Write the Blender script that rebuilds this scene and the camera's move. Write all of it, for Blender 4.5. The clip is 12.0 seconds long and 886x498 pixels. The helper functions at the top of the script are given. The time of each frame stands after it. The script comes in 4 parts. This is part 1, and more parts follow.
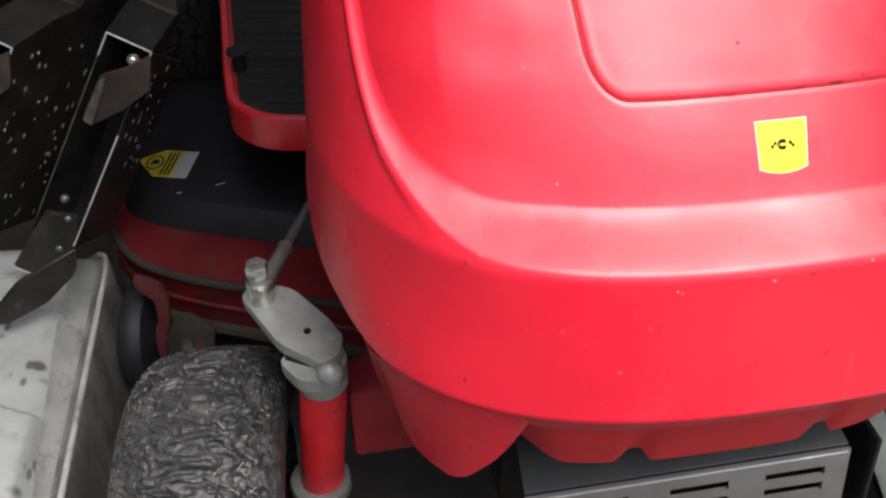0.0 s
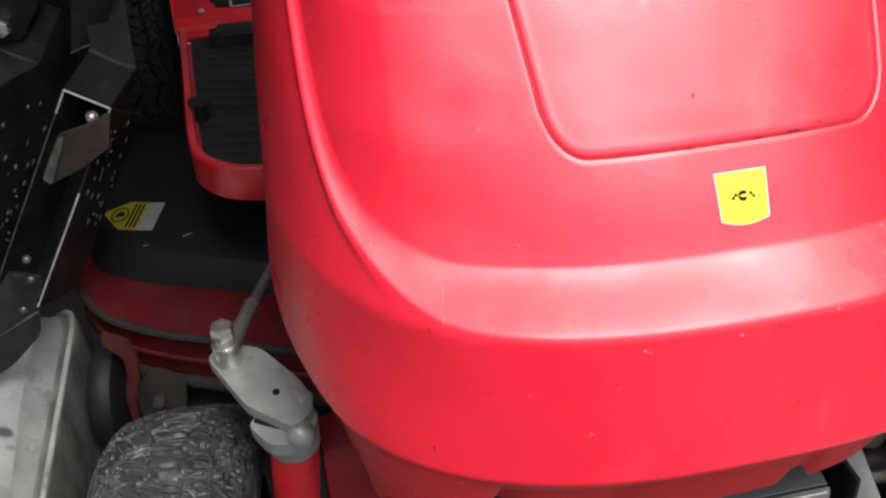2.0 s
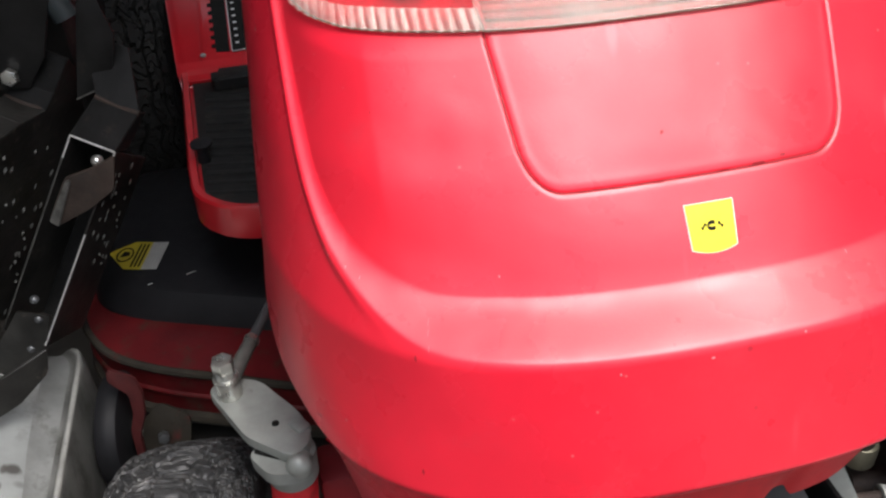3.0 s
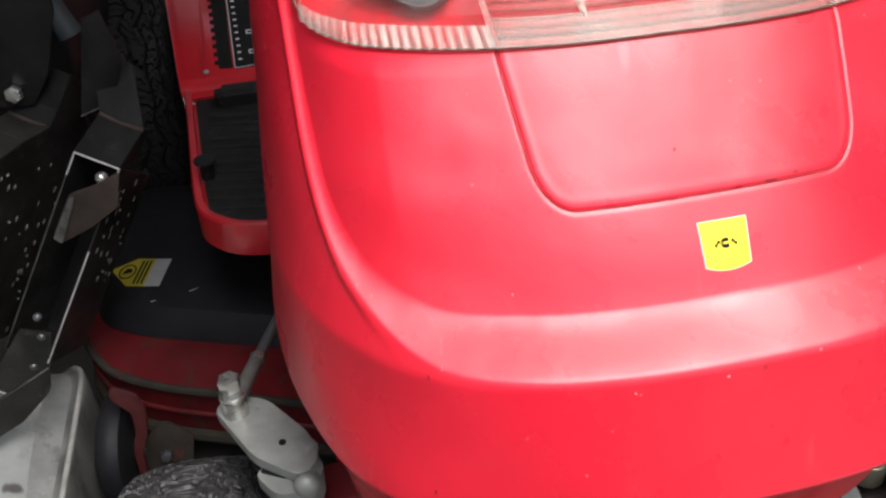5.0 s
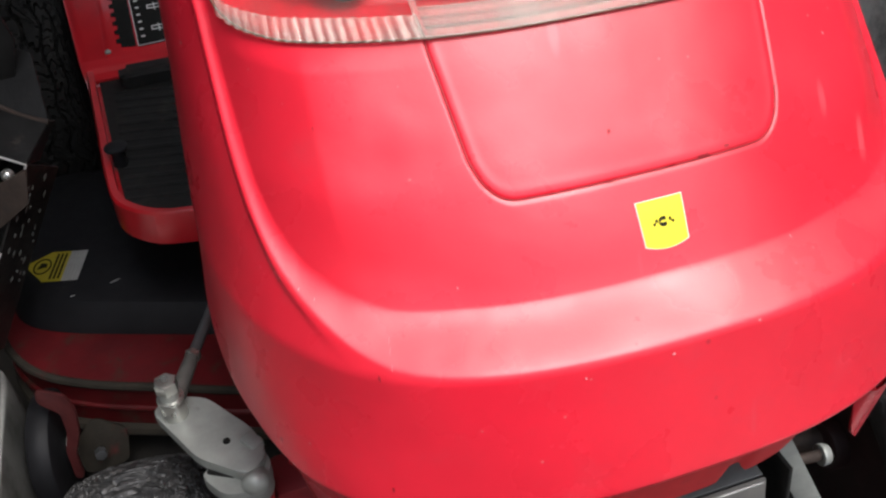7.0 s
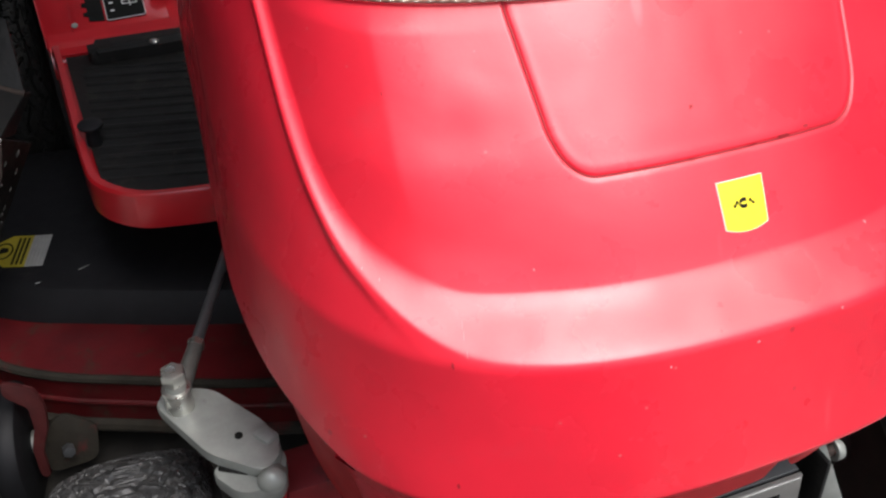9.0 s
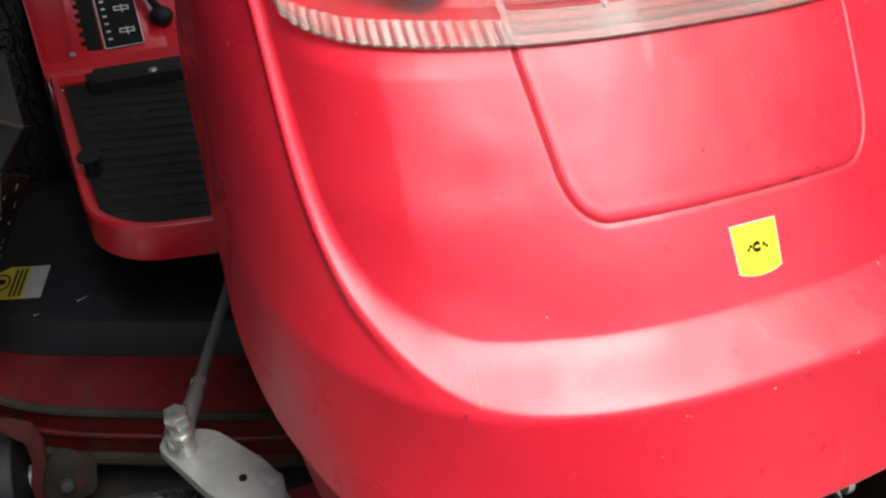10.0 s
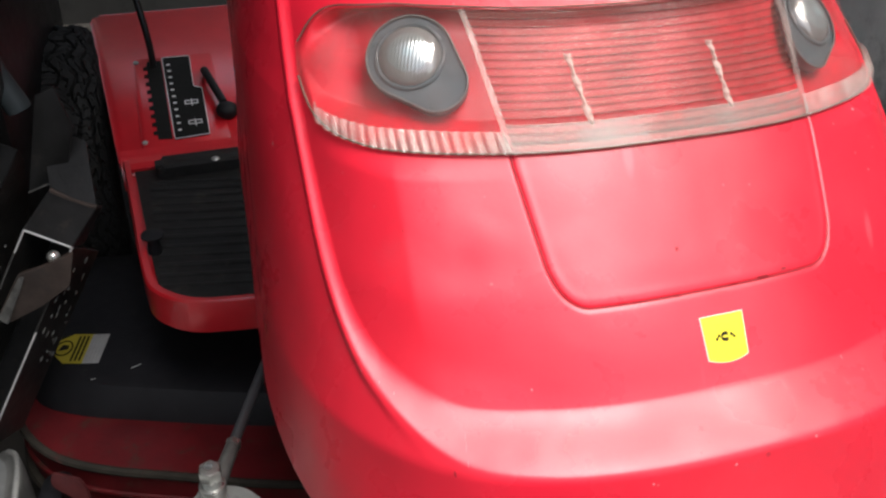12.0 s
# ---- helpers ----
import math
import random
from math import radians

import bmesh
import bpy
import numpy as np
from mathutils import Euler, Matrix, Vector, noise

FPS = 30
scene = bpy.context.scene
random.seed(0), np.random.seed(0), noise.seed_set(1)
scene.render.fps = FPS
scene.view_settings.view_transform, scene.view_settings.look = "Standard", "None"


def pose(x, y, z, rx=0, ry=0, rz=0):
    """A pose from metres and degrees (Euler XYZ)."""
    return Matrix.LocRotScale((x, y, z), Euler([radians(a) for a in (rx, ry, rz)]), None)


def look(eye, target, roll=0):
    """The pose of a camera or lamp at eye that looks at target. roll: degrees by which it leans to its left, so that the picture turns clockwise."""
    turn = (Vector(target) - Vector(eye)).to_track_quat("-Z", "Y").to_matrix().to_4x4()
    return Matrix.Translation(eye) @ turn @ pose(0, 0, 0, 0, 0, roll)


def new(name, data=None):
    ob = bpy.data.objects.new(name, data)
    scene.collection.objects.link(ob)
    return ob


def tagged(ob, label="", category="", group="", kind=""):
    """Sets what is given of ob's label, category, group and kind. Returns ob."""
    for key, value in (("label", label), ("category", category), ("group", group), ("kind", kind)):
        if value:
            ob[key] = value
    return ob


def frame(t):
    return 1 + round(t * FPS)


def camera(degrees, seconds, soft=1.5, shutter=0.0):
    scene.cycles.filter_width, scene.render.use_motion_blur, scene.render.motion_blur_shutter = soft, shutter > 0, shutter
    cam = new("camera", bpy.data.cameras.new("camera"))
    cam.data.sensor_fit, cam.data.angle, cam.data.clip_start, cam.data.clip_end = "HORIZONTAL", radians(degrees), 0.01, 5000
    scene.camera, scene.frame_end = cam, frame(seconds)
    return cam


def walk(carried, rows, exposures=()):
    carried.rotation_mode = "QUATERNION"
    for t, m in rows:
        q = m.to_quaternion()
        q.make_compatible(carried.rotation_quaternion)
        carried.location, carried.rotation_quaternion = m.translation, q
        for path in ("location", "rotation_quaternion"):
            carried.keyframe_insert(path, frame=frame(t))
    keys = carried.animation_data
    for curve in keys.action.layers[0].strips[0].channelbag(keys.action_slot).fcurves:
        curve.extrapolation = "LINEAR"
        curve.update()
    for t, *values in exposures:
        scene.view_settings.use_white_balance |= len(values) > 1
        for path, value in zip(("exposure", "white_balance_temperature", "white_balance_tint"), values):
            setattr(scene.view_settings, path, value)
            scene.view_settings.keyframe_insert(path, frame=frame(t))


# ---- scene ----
cam = camera(52.4, 12.0, soft=2.3)
PATH = [
    (0, (-0.012, 0.04, 1.005), (0.028, 1.562, -0.292), -0.6),
    (0.5, (-0.019, 0.044, 0.993), (0.008, 1.544, -0.329), -0.8),
    (1, (0.007, 0.044, 1.002), (0.11, 1.566, -0.291), -0.6),
    (1.5, (0.016, 0.05, 1.002), (0.136, 1.562, -0.302), -1.8),
    (2, (-0.001, 0.062, 1.017), (0.09, 1.615, -0.238), -1.9),
    (2.5, (0.01, 0.043, 1.03), (0.037, 1.619, -0.2), -4.8),
    (2.7, (0.012, 0.037, 1.034), (0.081, 1.639, -0.161), -3.7),
    (4.3, (-0.003, 0.047, 1.024), (0.094, 1.649, -0.17), -2.2),
    (4.5, (-0.001, 0.047, 1.024), (0.101, 1.647, -0.172), -2.0),
    (5, (0.002, 0.042, 1.033), (0.093, 1.664, -0.135), -3.1),
    (5.5, (-0.003, 0.048, 1.04), (0.067, 1.683, -0.109), -3.8),
    (6, (0.017, 0.024, 1.041), (0.14, 1.668, -0.092), -2.8),
    (6.5, (0.041, 0.003, 1.039), (0.278, 1.63, -0.101), -0.8),
    (7, (-0.008, 0.065, 1.049), (0.249, 1.599, -0.208), -3.1),
    (7.2, (-0.025, 0.091, 1.056), (0.341, 1.626, -0.172), -2.8),
    (8.8, (-0.077, 0.1, 1.017), (0.334, 1.584, -0.259), 1.1),
    (9, (-0.082, 0.105, 1.017), (0.322, 1.603, -0.244), 1.3),
    (9.5, (-0.086, 0.108, 1.025), (0.284, 1.637, -0.21), 0.7),
    (10, (-0.087, 0.123, 1.026), (0.334, 1.64, -0.207), 1.2),
    (10.5, (-0.112, 0.115, 1.033), (0.151, 1.665, -0.203), -1.4),
    (11, (-0.111, 0.115, 1.032), (0.165, 1.676, -0.187), -0.5),
    (11.5, (-0.097, 0.097, 1.047), (0.237, 1.706, -0.093), -0.2),
    (12, (-0.072, 0.052, 1.067), (0.254, 1.71, -0.004), 1.0),
]
EXPOSURE = [(0, 1.12), (1.5, 1.17), (2.5, 1.13), (5.5, 1.11), (6.5, 1.02), (7.2, 0.97), (8.8, 1.10), (10.0, 1.06), (10.5, 1.0), (11.0, 1.2), (11.5, 1.26), (12, 1.08)]
walk(cam, [(t, look(eye, target, roll)) for t, eye, target, roll in PATH], EXPOSURE)

# ---- world, sun and sky light ----
world = bpy.data.worlds.new("world")
scene.world = world
world.use_nodes = True
wn = world.node_tree.nodes
sky = wn.new("ShaderNodeTexSky")
sky.sky_type = "NISHITA"
sky.sun_disc = False
sky.sun_elevation, sky.sun_rotation = radians(66), radians(100)
sky.air_density, sky.dust_density, sky.ozone_density = 1.0, 4.0, 1.0
soft_sky = wn.new("ShaderNodeHueSaturation")
soft_sky.inputs["Saturation"].default_value = 0.6
world.node_tree.links.new(sky.outputs[0], soft_sky.inputs["Color"])
world.node_tree.links.new(soft_sky.outputs[0], wn["Background"].inputs[0])
wn["Background"].inputs[1].default_value = 0.19
sun = new("sun", bpy.data.lights.new("sun", "SUN"))
sun.data.energy, sun.data.angle, sun.data.color = 2.4, radians(52), (1.0, 0.97, 0.95)
sun.matrix_world = look((2.1, -0.70, 4.75), (0.1, 0.6, 0.5))


# ---- materials ----
def material(name, base, rough=0.5, metal=0.0, vary=0.15, scale=12.0, bump=0.1, fine=180.0, dirt=None, dirt_amount=0.3, dirt_scale=6.0, coat=0.0, spec=0.5):
    """A surface with large soft stains, fine grain, changing gloss and a fine relief."""
    m = bpy.data.materials.new(name)
    m.use_nodes = True
    n, link = m.node_tree.nodes, m.node_tree.links.new
    b = n["Principled BSDF"]
    b.inputs["Metallic"].default_value = metal
    b.inputs["Coat Weight"].default_value = coat
    b.inputs["Coat Roughness"].default_value = 0.25
    b.inputs["Specular IOR Level"].default_value = spec
    where = n.new("ShaderNodeTexCoord").outputs["Object"]

    def noise_at(s, detail=6.0, roughness=0.6):
        t = n.new("ShaderNodeTexNoise")
        t.inputs["Scale"].default_value, t.inputs["Detail"].default_value, t.inputs["Roughness"].default_value = s, detail, roughness
        link(where, t.inputs["Vector"])
        return t.outputs["Fac"]

    big, small = noise_at(scale), noise_at(fine, 3.0)
    ramp = n.new("ShaderNodeValToRGB")
    ramp.color_ramp.elements[0].position, ramp.color_ramp.elements[1].position = 0.3, 0.7
    ramp.color_ramp.elements[0].color = (*[c * (1 - vary) for c in base], 1)
    ramp.color_ramp.elements[1].color = (*[min(1.0, c * (1 + vary)) for c in base], 1)
    link(big, ramp.inputs[0])
    colour = ramp.outputs[0]
    if dirt:
        mask = n.new("ShaderNodeValToRGB")
        mask.color_ramp.elements[0].position = 0.72 - 0.35 * dirt_amount
        mask.color_ramp.elements[1].position = 0.80 - 0.20 * dirt_amount
        link(noise_at(dirt_scale, 9.0, 0.7), mask.inputs[0])
        mix = n.new("ShaderNodeMix")
        mix.data_type = "RGBA"
        link(mask.outputs[0], mix.inputs[0])
        link(colour, mix.inputs[6])
        mix.inputs[7].default_value = (*dirt, 1)
        colour = mix.outputs[2]
    link(colour, b.inputs["Base Color"])
    gloss = n.new("ShaderNodeMapRange")
    gloss.inputs["To Min"].default_value, gloss.inputs["To Max"].default_value = max(0.02, rough - 0.1), min(1.0, rough + 0.12)
    link(noise_at(scale * 2.3), gloss.inputs[0])
    link(gloss.outputs[0], b.inputs["Roughness"])
    relief = n.new("ShaderNodeBump")
    relief.inputs["Strength"].default_value, relief.inputs["Distance"].default_value = bump, 0.002
    link(small, relief.inputs["Height"])
    link(relief.outputs[0], b.inputs["Normal"])
    return m


# the second, paler red puts mottled reflections into the colour
RED_PLASTIC = material("red_hood_plastic", (0.68, 0.010, 0.030), 0.41, vary=0.08, scale=7, bump=0.03, fine=400, spec=0.36, dirt=(0.66, 0.020, 0.040), dirt_amount=0.45, dirt_scale=11, coat=0.68)


def add_specks(m, marks, waves=True):
    """Small chips, spots and rub marks, and for the hood an uneven gloss."""
    n, link = m.node_tree.nodes, m.node_tree.links.new
    b = n["Principled BSDF"]
    where = n["Texture Coordinate"].outputs["Object"]
    base = b.inputs["Base Color"].links[0].from_socket
    for scale, size, colour, amount, stretch in marks:
        place = n.new("ShaderNodeMapping")
        place.inputs["Scale"].default_value = stretch
        link(where, place.inputs[0])
        wobble = n.new("ShaderNodeTexVoronoi")
        wobble.inputs["Scale"].default_value = scale
        link(place.outputs[0], wobble.inputs["Vector"])
        pick = n.new("ShaderNodeMath")
        pick.operation = "GREATER_THAN"
        pick.inputs[1].default_value = 0.72
        sep = n.new("ShaderNodeSeparateColor")
        link(wobble.outputs["Color"], sep.inputs[0])
        link(sep.outputs[0], pick.inputs[0])
        edge = n.new("ShaderNodeMapRange")
        edge.inputs["From Min"].default_value, edge.inputs["From Max"].default_value = size, size * 0.5
        edge.inputs["To Max"].default_value = amount
        link(wobble.outputs["Distance"], edge.inputs[0])
        both = n.new("ShaderNodeMath")
        both.operation = "MULTIPLY"
        link(edge.outputs[0], both.inputs[0])
        link(pick.outputs[0], both.inputs[1])
        mix = n.new("ShaderNodeMix")
        mix.data_type = "RGBA"
        link(both.outputs[0], mix.inputs[0])
        link(base, mix.inputs[6])
        mix.inputs[7].default_value = (*colour, 1)
        base = mix.outputs[2]
    link(base, b.inputs["Base Color"])
    if not waves:
        return
    wave = n.new("ShaderNodeTexNoise")
    wave.inputs["Scale"].default_value, wave.inputs["Detail"].default_value = 13, 2.5
    link(where, wave.inputs["Vector"])
    uneven = n.new("ShaderNodeBump")
    uneven.inputs["Strength"].default_value, uneven.inputs["Distance"].default_value = 0.22, 0.008
    link(wave.outputs["Fac"], uneven.inputs["Height"])
    link(b.inputs["Normal"].links[0].from_socket, uneven.inputs["Normal"])
    link(uneven.outputs[0], b.inputs["Normal"])
    link(uneven.outputs[0], b.inputs["Coat Normal"])
    hazy = n.new("ShaderNodeMapRange")
    hazy.inputs["From Min"].default_value, hazy.inputs["From Max"].default_value = 0.35, 0.65
    hazy.inputs["To Min"].default_value, hazy.inputs["To Max"].default_value = 0.22, 0.40
    haze_at = n.new("ShaderNodeTexNoise")
    haze_at.inputs["Scale"].default_value, haze_at.inputs["Detail"].default_value = 19, 5
    link(where, haze_at.inputs["Vector"])
    link(haze_at.outputs["Fac"], hazy.inputs[0])
    link(hazy.outputs[0], b.inputs["Coat Roughness"])


add_specks(RED_PLASTIC, ((38, 0.06, (0.75, 0.35, 0.35), 0.6, (1, 1, 1)), (23, 0.06, (0.25, 0.005, 0.01), 0.6, (1, 1, 1)), (60, 0.075, (0.72, 0.2, 0.2), 0.5, (1, 1, 1)), (11, 0.15, (0.72, 0.16, 0.18), 0.35, (3.0, 1.0, 0.35))))
GASKET = material("grimy_brown_seam", (0.14, 0.07, 0.05), 0.7, vary=0.4, scale=60, bump=0.2)
CHIP_PALE = material("pale_chip", (0.7, 0.22, 0.24), 0.6, vary=0.15, scale=60, bump=0.1)
NICK_AND_GAP_SHADE = material("dark_red_nick_and_gap_shade", (0.3, 0.008, 0.014), 0.6, vary=0.2, scale=60, bump=0.1)
RED_DULL = material("dull_red_plastic", (0.5, 0.02, 0.025), 0.55, vary=0.15, scale=20, bump=0.08, fine=300, dirt=(0.3, 0.03, 0.03), dirt_amount=0.3)
RED_PAINT = material("red_paint", (0.55, 0.012, 0.02), 0.32, vary=0.1, scale=14, bump=0.04, fine=300, dirt=(0.25, 0.015, 0.015), dirt_amount=0.3, coat=1.0)
DARK_RED = material("old_dark_red_paint", (0.24, 0.012, 0.016), 0.55, vary=0.25, scale=18, bump=0.12, fine=240, dirt=(0.07, 0.02, 0.017), dirt_amount=0.4, dirt_scale=16)
GRIME = material("caked_grime", (0.026, 0.021, 0.014), 0.85, vary=0.4, scale=30, bump=0.6, fine=160, dirt=(0.12, 0.015, 0.015), dirt_amount=0.4, dirt_scale=18)
RED_TUBE = material("grimy_red_paint", (0.5, 0.014, 0.02), 0.4, vary=0.2, scale=22, bump=0.1, fine=260, dirt=(0.08, 0.012, 0.012), dirt_amount=0.5, dirt_scale=20)
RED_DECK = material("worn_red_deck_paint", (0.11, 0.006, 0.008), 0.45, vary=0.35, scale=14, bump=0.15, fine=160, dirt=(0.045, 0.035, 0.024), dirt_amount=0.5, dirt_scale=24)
BLACK_PLASTIC = material("black_plastic", (0.010, 0.010, 0.0115), 0.58, vary=0.2, scale=20, bump=0.1, fine=260, dirt=(0.03, 0.028, 0.027), dirt_amount=0.4, dirt_scale=14, spec=0.3)
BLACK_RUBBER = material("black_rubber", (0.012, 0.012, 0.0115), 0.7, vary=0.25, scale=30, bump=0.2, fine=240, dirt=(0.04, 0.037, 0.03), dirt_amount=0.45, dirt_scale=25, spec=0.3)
TYRE = material("dusty_tyre_rubber", (0.034, 0.034, 0.034), 0.40, vary=0.45, scale=60, bump=0.5, fine=300, dirt=(0.10, 0.098, 0.094), dirt_amount=0.6, dirt_scale=45)
BLACK_STEEL = material("black_steel", (0.010, 0.010, 0.010), 0.42, metal=0.3, vary=0.5, scale=22, bump=0.25, fine=150, dirt=(0.045, 0.036, 0.029), dirt_amount=0.38, dirt_scale=32, spec=0.4)
RIM = material("dark_rim_steel", (0.03, 0.012, 0.012), 0.6, vary=0.3, scale=20, bump=0.15, dirt=(0.02, 0.018, 0.016), dirt_amount=0.5)
BRASSY = material("yellow_zinc_cap", (0.30, 0.28, 0.20), 0.45, metal=0.6, vary=0.2, scale=40, bump=0.1, dirt=(0.10, 0.08, 0.05), dirt_amount=0.4, dirt_scale=40)
CHANNEL = material("worn_channel_steel", (0.022, 0.021, 0.019), 0.45, metal=0.3, vary=0.6, scale=20, bump=0.3, fine=140, dirt=(0.10, 0.085, 0.07), dirt_amount=0.36, dirt_scale=34)
SCRATCH = material("scraped_steel", (0.12, 0.118, 0.11), 0.45, metal=0.5, vary=0.5, scale=60, bump=0.1)
RUSTY = material("rusty_steel", (0.05, 0.035, 0.028), 0.65, metal=0.3, vary=0.4, scale=30, bump=0.3, fine=220, dirt=(0.03, 0.026, 0.024), dirt_amount=0.5, dirt_scale=22)
BARE_EDGE = material("bare_cut_steel", (0.7, 0.7, 0.68), 0.4, metal=0.6, vary=0.2, scale=60, bump=0.1)
CAST = material("grey_cast_steel", (0.34, 0.352, 0.325), 0.42, metal=0.3, vary=0.18, scale=32, bump=0.12, fine=260, dirt=(0.14, 0.13, 0.11), dirt_amount=0.35, dirt_scale=28)
ZINC = material("zinc_plated_steel", (0.62, 0.62, 0.58), 0.28, metal=0.9, vary=0.12, scale=40, bump=0.05, dirt=(0.3, 0.29, 0.26), dirt_amount=0.3, dirt_scale=40)
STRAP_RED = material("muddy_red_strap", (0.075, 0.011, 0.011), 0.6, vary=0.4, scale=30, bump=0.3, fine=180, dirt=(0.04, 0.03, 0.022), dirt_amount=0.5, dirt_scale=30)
COLLAR = material("grimy_collar_steel", (0.17, 0.168, 0.155), 0.42, metal=0.4, vary=0.3, scale=40, bump=0.1, dirt=(0.06, 0.055, 0.045), dirt_amount=0.45, dirt_scale=40)
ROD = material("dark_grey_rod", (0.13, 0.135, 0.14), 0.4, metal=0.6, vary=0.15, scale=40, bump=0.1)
GUARD = material("brushed_grey_sheet", (0.45, 0.44, 0.42), 0.45, metal=0.75, vary=0.15, scale=20, bump=0.08, dirt=(0.25, 0.23, 0.2), dirt_amount=0.3, dirt_scale=15)
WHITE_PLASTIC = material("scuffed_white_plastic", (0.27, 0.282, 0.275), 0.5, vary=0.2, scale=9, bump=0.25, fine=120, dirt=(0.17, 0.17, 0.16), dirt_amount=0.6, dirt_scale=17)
# the tub side's shade is put into this darker grey, with grime over it
GREY_SIDE = material("shaded_grimy_side_plastic", (0.13, 0.13, 0.122), 0.42, vary=0.45, scale=12, bump=0.25, fine=120, dirt=(0.05, 0.047, 0.04), dirt_amount=0.6, dirt_scale=20)
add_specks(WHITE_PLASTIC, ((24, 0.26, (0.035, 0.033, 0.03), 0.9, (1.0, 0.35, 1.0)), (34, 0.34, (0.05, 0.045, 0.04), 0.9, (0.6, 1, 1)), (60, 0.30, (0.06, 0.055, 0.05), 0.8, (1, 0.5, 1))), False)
# middle grey easing the white top into the painted side shade
SHOULDER = material("shaded_dirty_shoulder_plastic", (0.2, 0.205, 0.198), 0.48, vary=0.35, scale=11, bump=0.25, fine=120, dirt=(0.09, 0.088, 0.08), dirt_amount=0.5, dirt_scale=18)
RIM_PALE = material("worn_pale_rim", (0.3, 0.3, 0.28), 0.45, vary=0.3, scale=20, bump=0.15, dirt=(0.1, 0.1, 0.09), dirt_amount=0.5, dirt_scale=30)
GREY_PLASTIC = material("grey_trim", (0.13, 0.135, 0.13), 0.5, vary=0.25, scale=14, bump=0.15, dirt=(0.08, 0.08, 0.075), dirt_amount=0.45, dirt_scale=18)
CONCRETE = material("dusty_concrete", (0.42, 0.42, 0.39), 0.85, vary=0.2, scale=4, bump=0.4, fine=90, dirt=(0.2, 0.2, 0.185), dirt_amount=0.5, dirt_scale=5)
EARTH = material("dark_brown_floor", (0.034, 0.030, 0.025), 0.85, vary=0.3, scale=6, bump=0.5, fine=90, dirt=(0.018, 0.016, 0.014), dirt_amount=0.6, dirt_scale=7)
GREY_WALL = material("unseen_grey_wall", (0.09, 0.09, 0.085), 0.9, vary=0.3, scale=4, bump=0.4, fine=70, dirt=(0.04, 0.04, 0.038), dirt_amount=0.5)
DARK_WALL = material("wall_darkened_as_shade", (0.03, 0.03, 0.028), 0.9, vary=0.3, scale=4, bump=0.4, fine=70, dirt=(0.015, 0.015, 0.015), dirt_amount=0.5)
PLASTER = material("stained_grey_plaster", (0.64, 0.66, 0.62), 0.9, vary=0.22, scale=3.5, bump=0.5, fine=70, dirt=(0.17, 0.165, 0.15), dirt_amount=0.55, dirt_scale=4.5)
BLUE_PAINT = material("faded_blue_paint", (0.2, 0.33, 0.4), 0.8, vary=0.3, scale=9, bump=0.4, fine=80, dirt=(0.3, 0.31, 0.3), dirt_amount=0.5, dirt_scale=12)
ROOF = material("grey_roof_sheet", (0.34, 0.34, 0.34), 0.7, vary=0.2, scale=5, bump=0.2)
YELLOW = material("yellow_vinyl", (0.85, 0.72, 0.02), 0.4, vary=0.05, scale=30, bump=0.03)
LABEL_YELLOW = material("yellow_label", (0.38, 0.31, 0.02), 0.45, vary=0.1, scale=30, bump=0.03)
LABEL_PALE = material("worn_white_label", (0.36, 0.36, 0.35), 0.5, vary=0.15, scale=60, bump=0.03)
LABEL_WHITE = material("white_label", (0.75, 0.75, 0.74), 0.45, vary=0.06, scale=40, bump=0.03)
STRAW = material("dry_straw", (0.5, 0.45, 0.3), 0.8, vary=0.2, scale=50, bump=0.05)
# black for print, and for the shade in holes, slots and gaps
INK_AND_SHADE = material("black_ink_and_shade", (0.012, 0.012, 0.011), 0.6, vary=0.1, scale=40, bump=0.02, spec=0.1)
DARK_CUP = material("dark_grey_lamp_cup", (0.085, 0.12, 0.128), 0.3, vary=0.15, scale=30, bump=0.03, coat=0.2)
CHROME = material("lamp_reflector", (0.42, 0.47, 0.45), 0.18, metal=0.6, vary=0.08, scale=50, bump=0.02)
BLUE_GREY = material("blue_grey_sheet", (0.018, 0.025, 0.027), 0.5, vary=0.3, scale=12, bump=0.1)


def clear(name, tint, see, rough):
    """Clear plastic: part of the light passes straight through, the rest is a glossy skin."""
    m = bpy.data.materials.new(name)
    m.use_nodes = True
    n, link = m.node_tree.nodes, m.node_tree.links.new
    b = n["Principled BSDF"]
    b.inputs["Base Color"].default_value = (*tint, 1)
    b.inputs["Roughness"].default_value = rough
    t = n.new("ShaderNodeBsdfTransparent")
    t.inputs[0].default_value = (1.0, 0.96, 0.95, 1)
    mix = n.new("ShaderNodeMixShader")
    grime = n.new("ShaderNodeTexNoise")
    grime.inputs["Scale"].default_value, grime.inputs["Detail"].default_value = 30, 8
    link(n.new("ShaderNodeTexCoord").outputs["Object"], grime.inputs["Vector"])
    span = n.new("ShaderNodeMapRange")
    span.inputs["From Min"].default_value, span.inputs["From Max"].default_value = 0.3, 0.7
    span.inputs["To Min"].default_value, span.inputs["To Max"].default_value = see + 0.08, see - 0.1
    link(grime.outputs["Fac"], span.inputs[0])
    link(span.outputs[0], mix.inputs[0])
    link(b.outputs[0], mix.inputs[1])
    link(t.outputs[0], mix.inputs[2])
    link(mix.outputs[0], n["Material Output"].inputs[0])
    return m


CLEAR = clear("clear_lamp_plastic", (0.22, 0.17, 0.15), 0.9, 0.1)
RIBBED = clear("ribbed_clear_plastic", (0.24, 0.13, 0.11), 0.8, 0.12)
PRISM = clear("pale_glint_prism_plastic", (0.7, 0.62, 0.52), 0.5, 0.08)
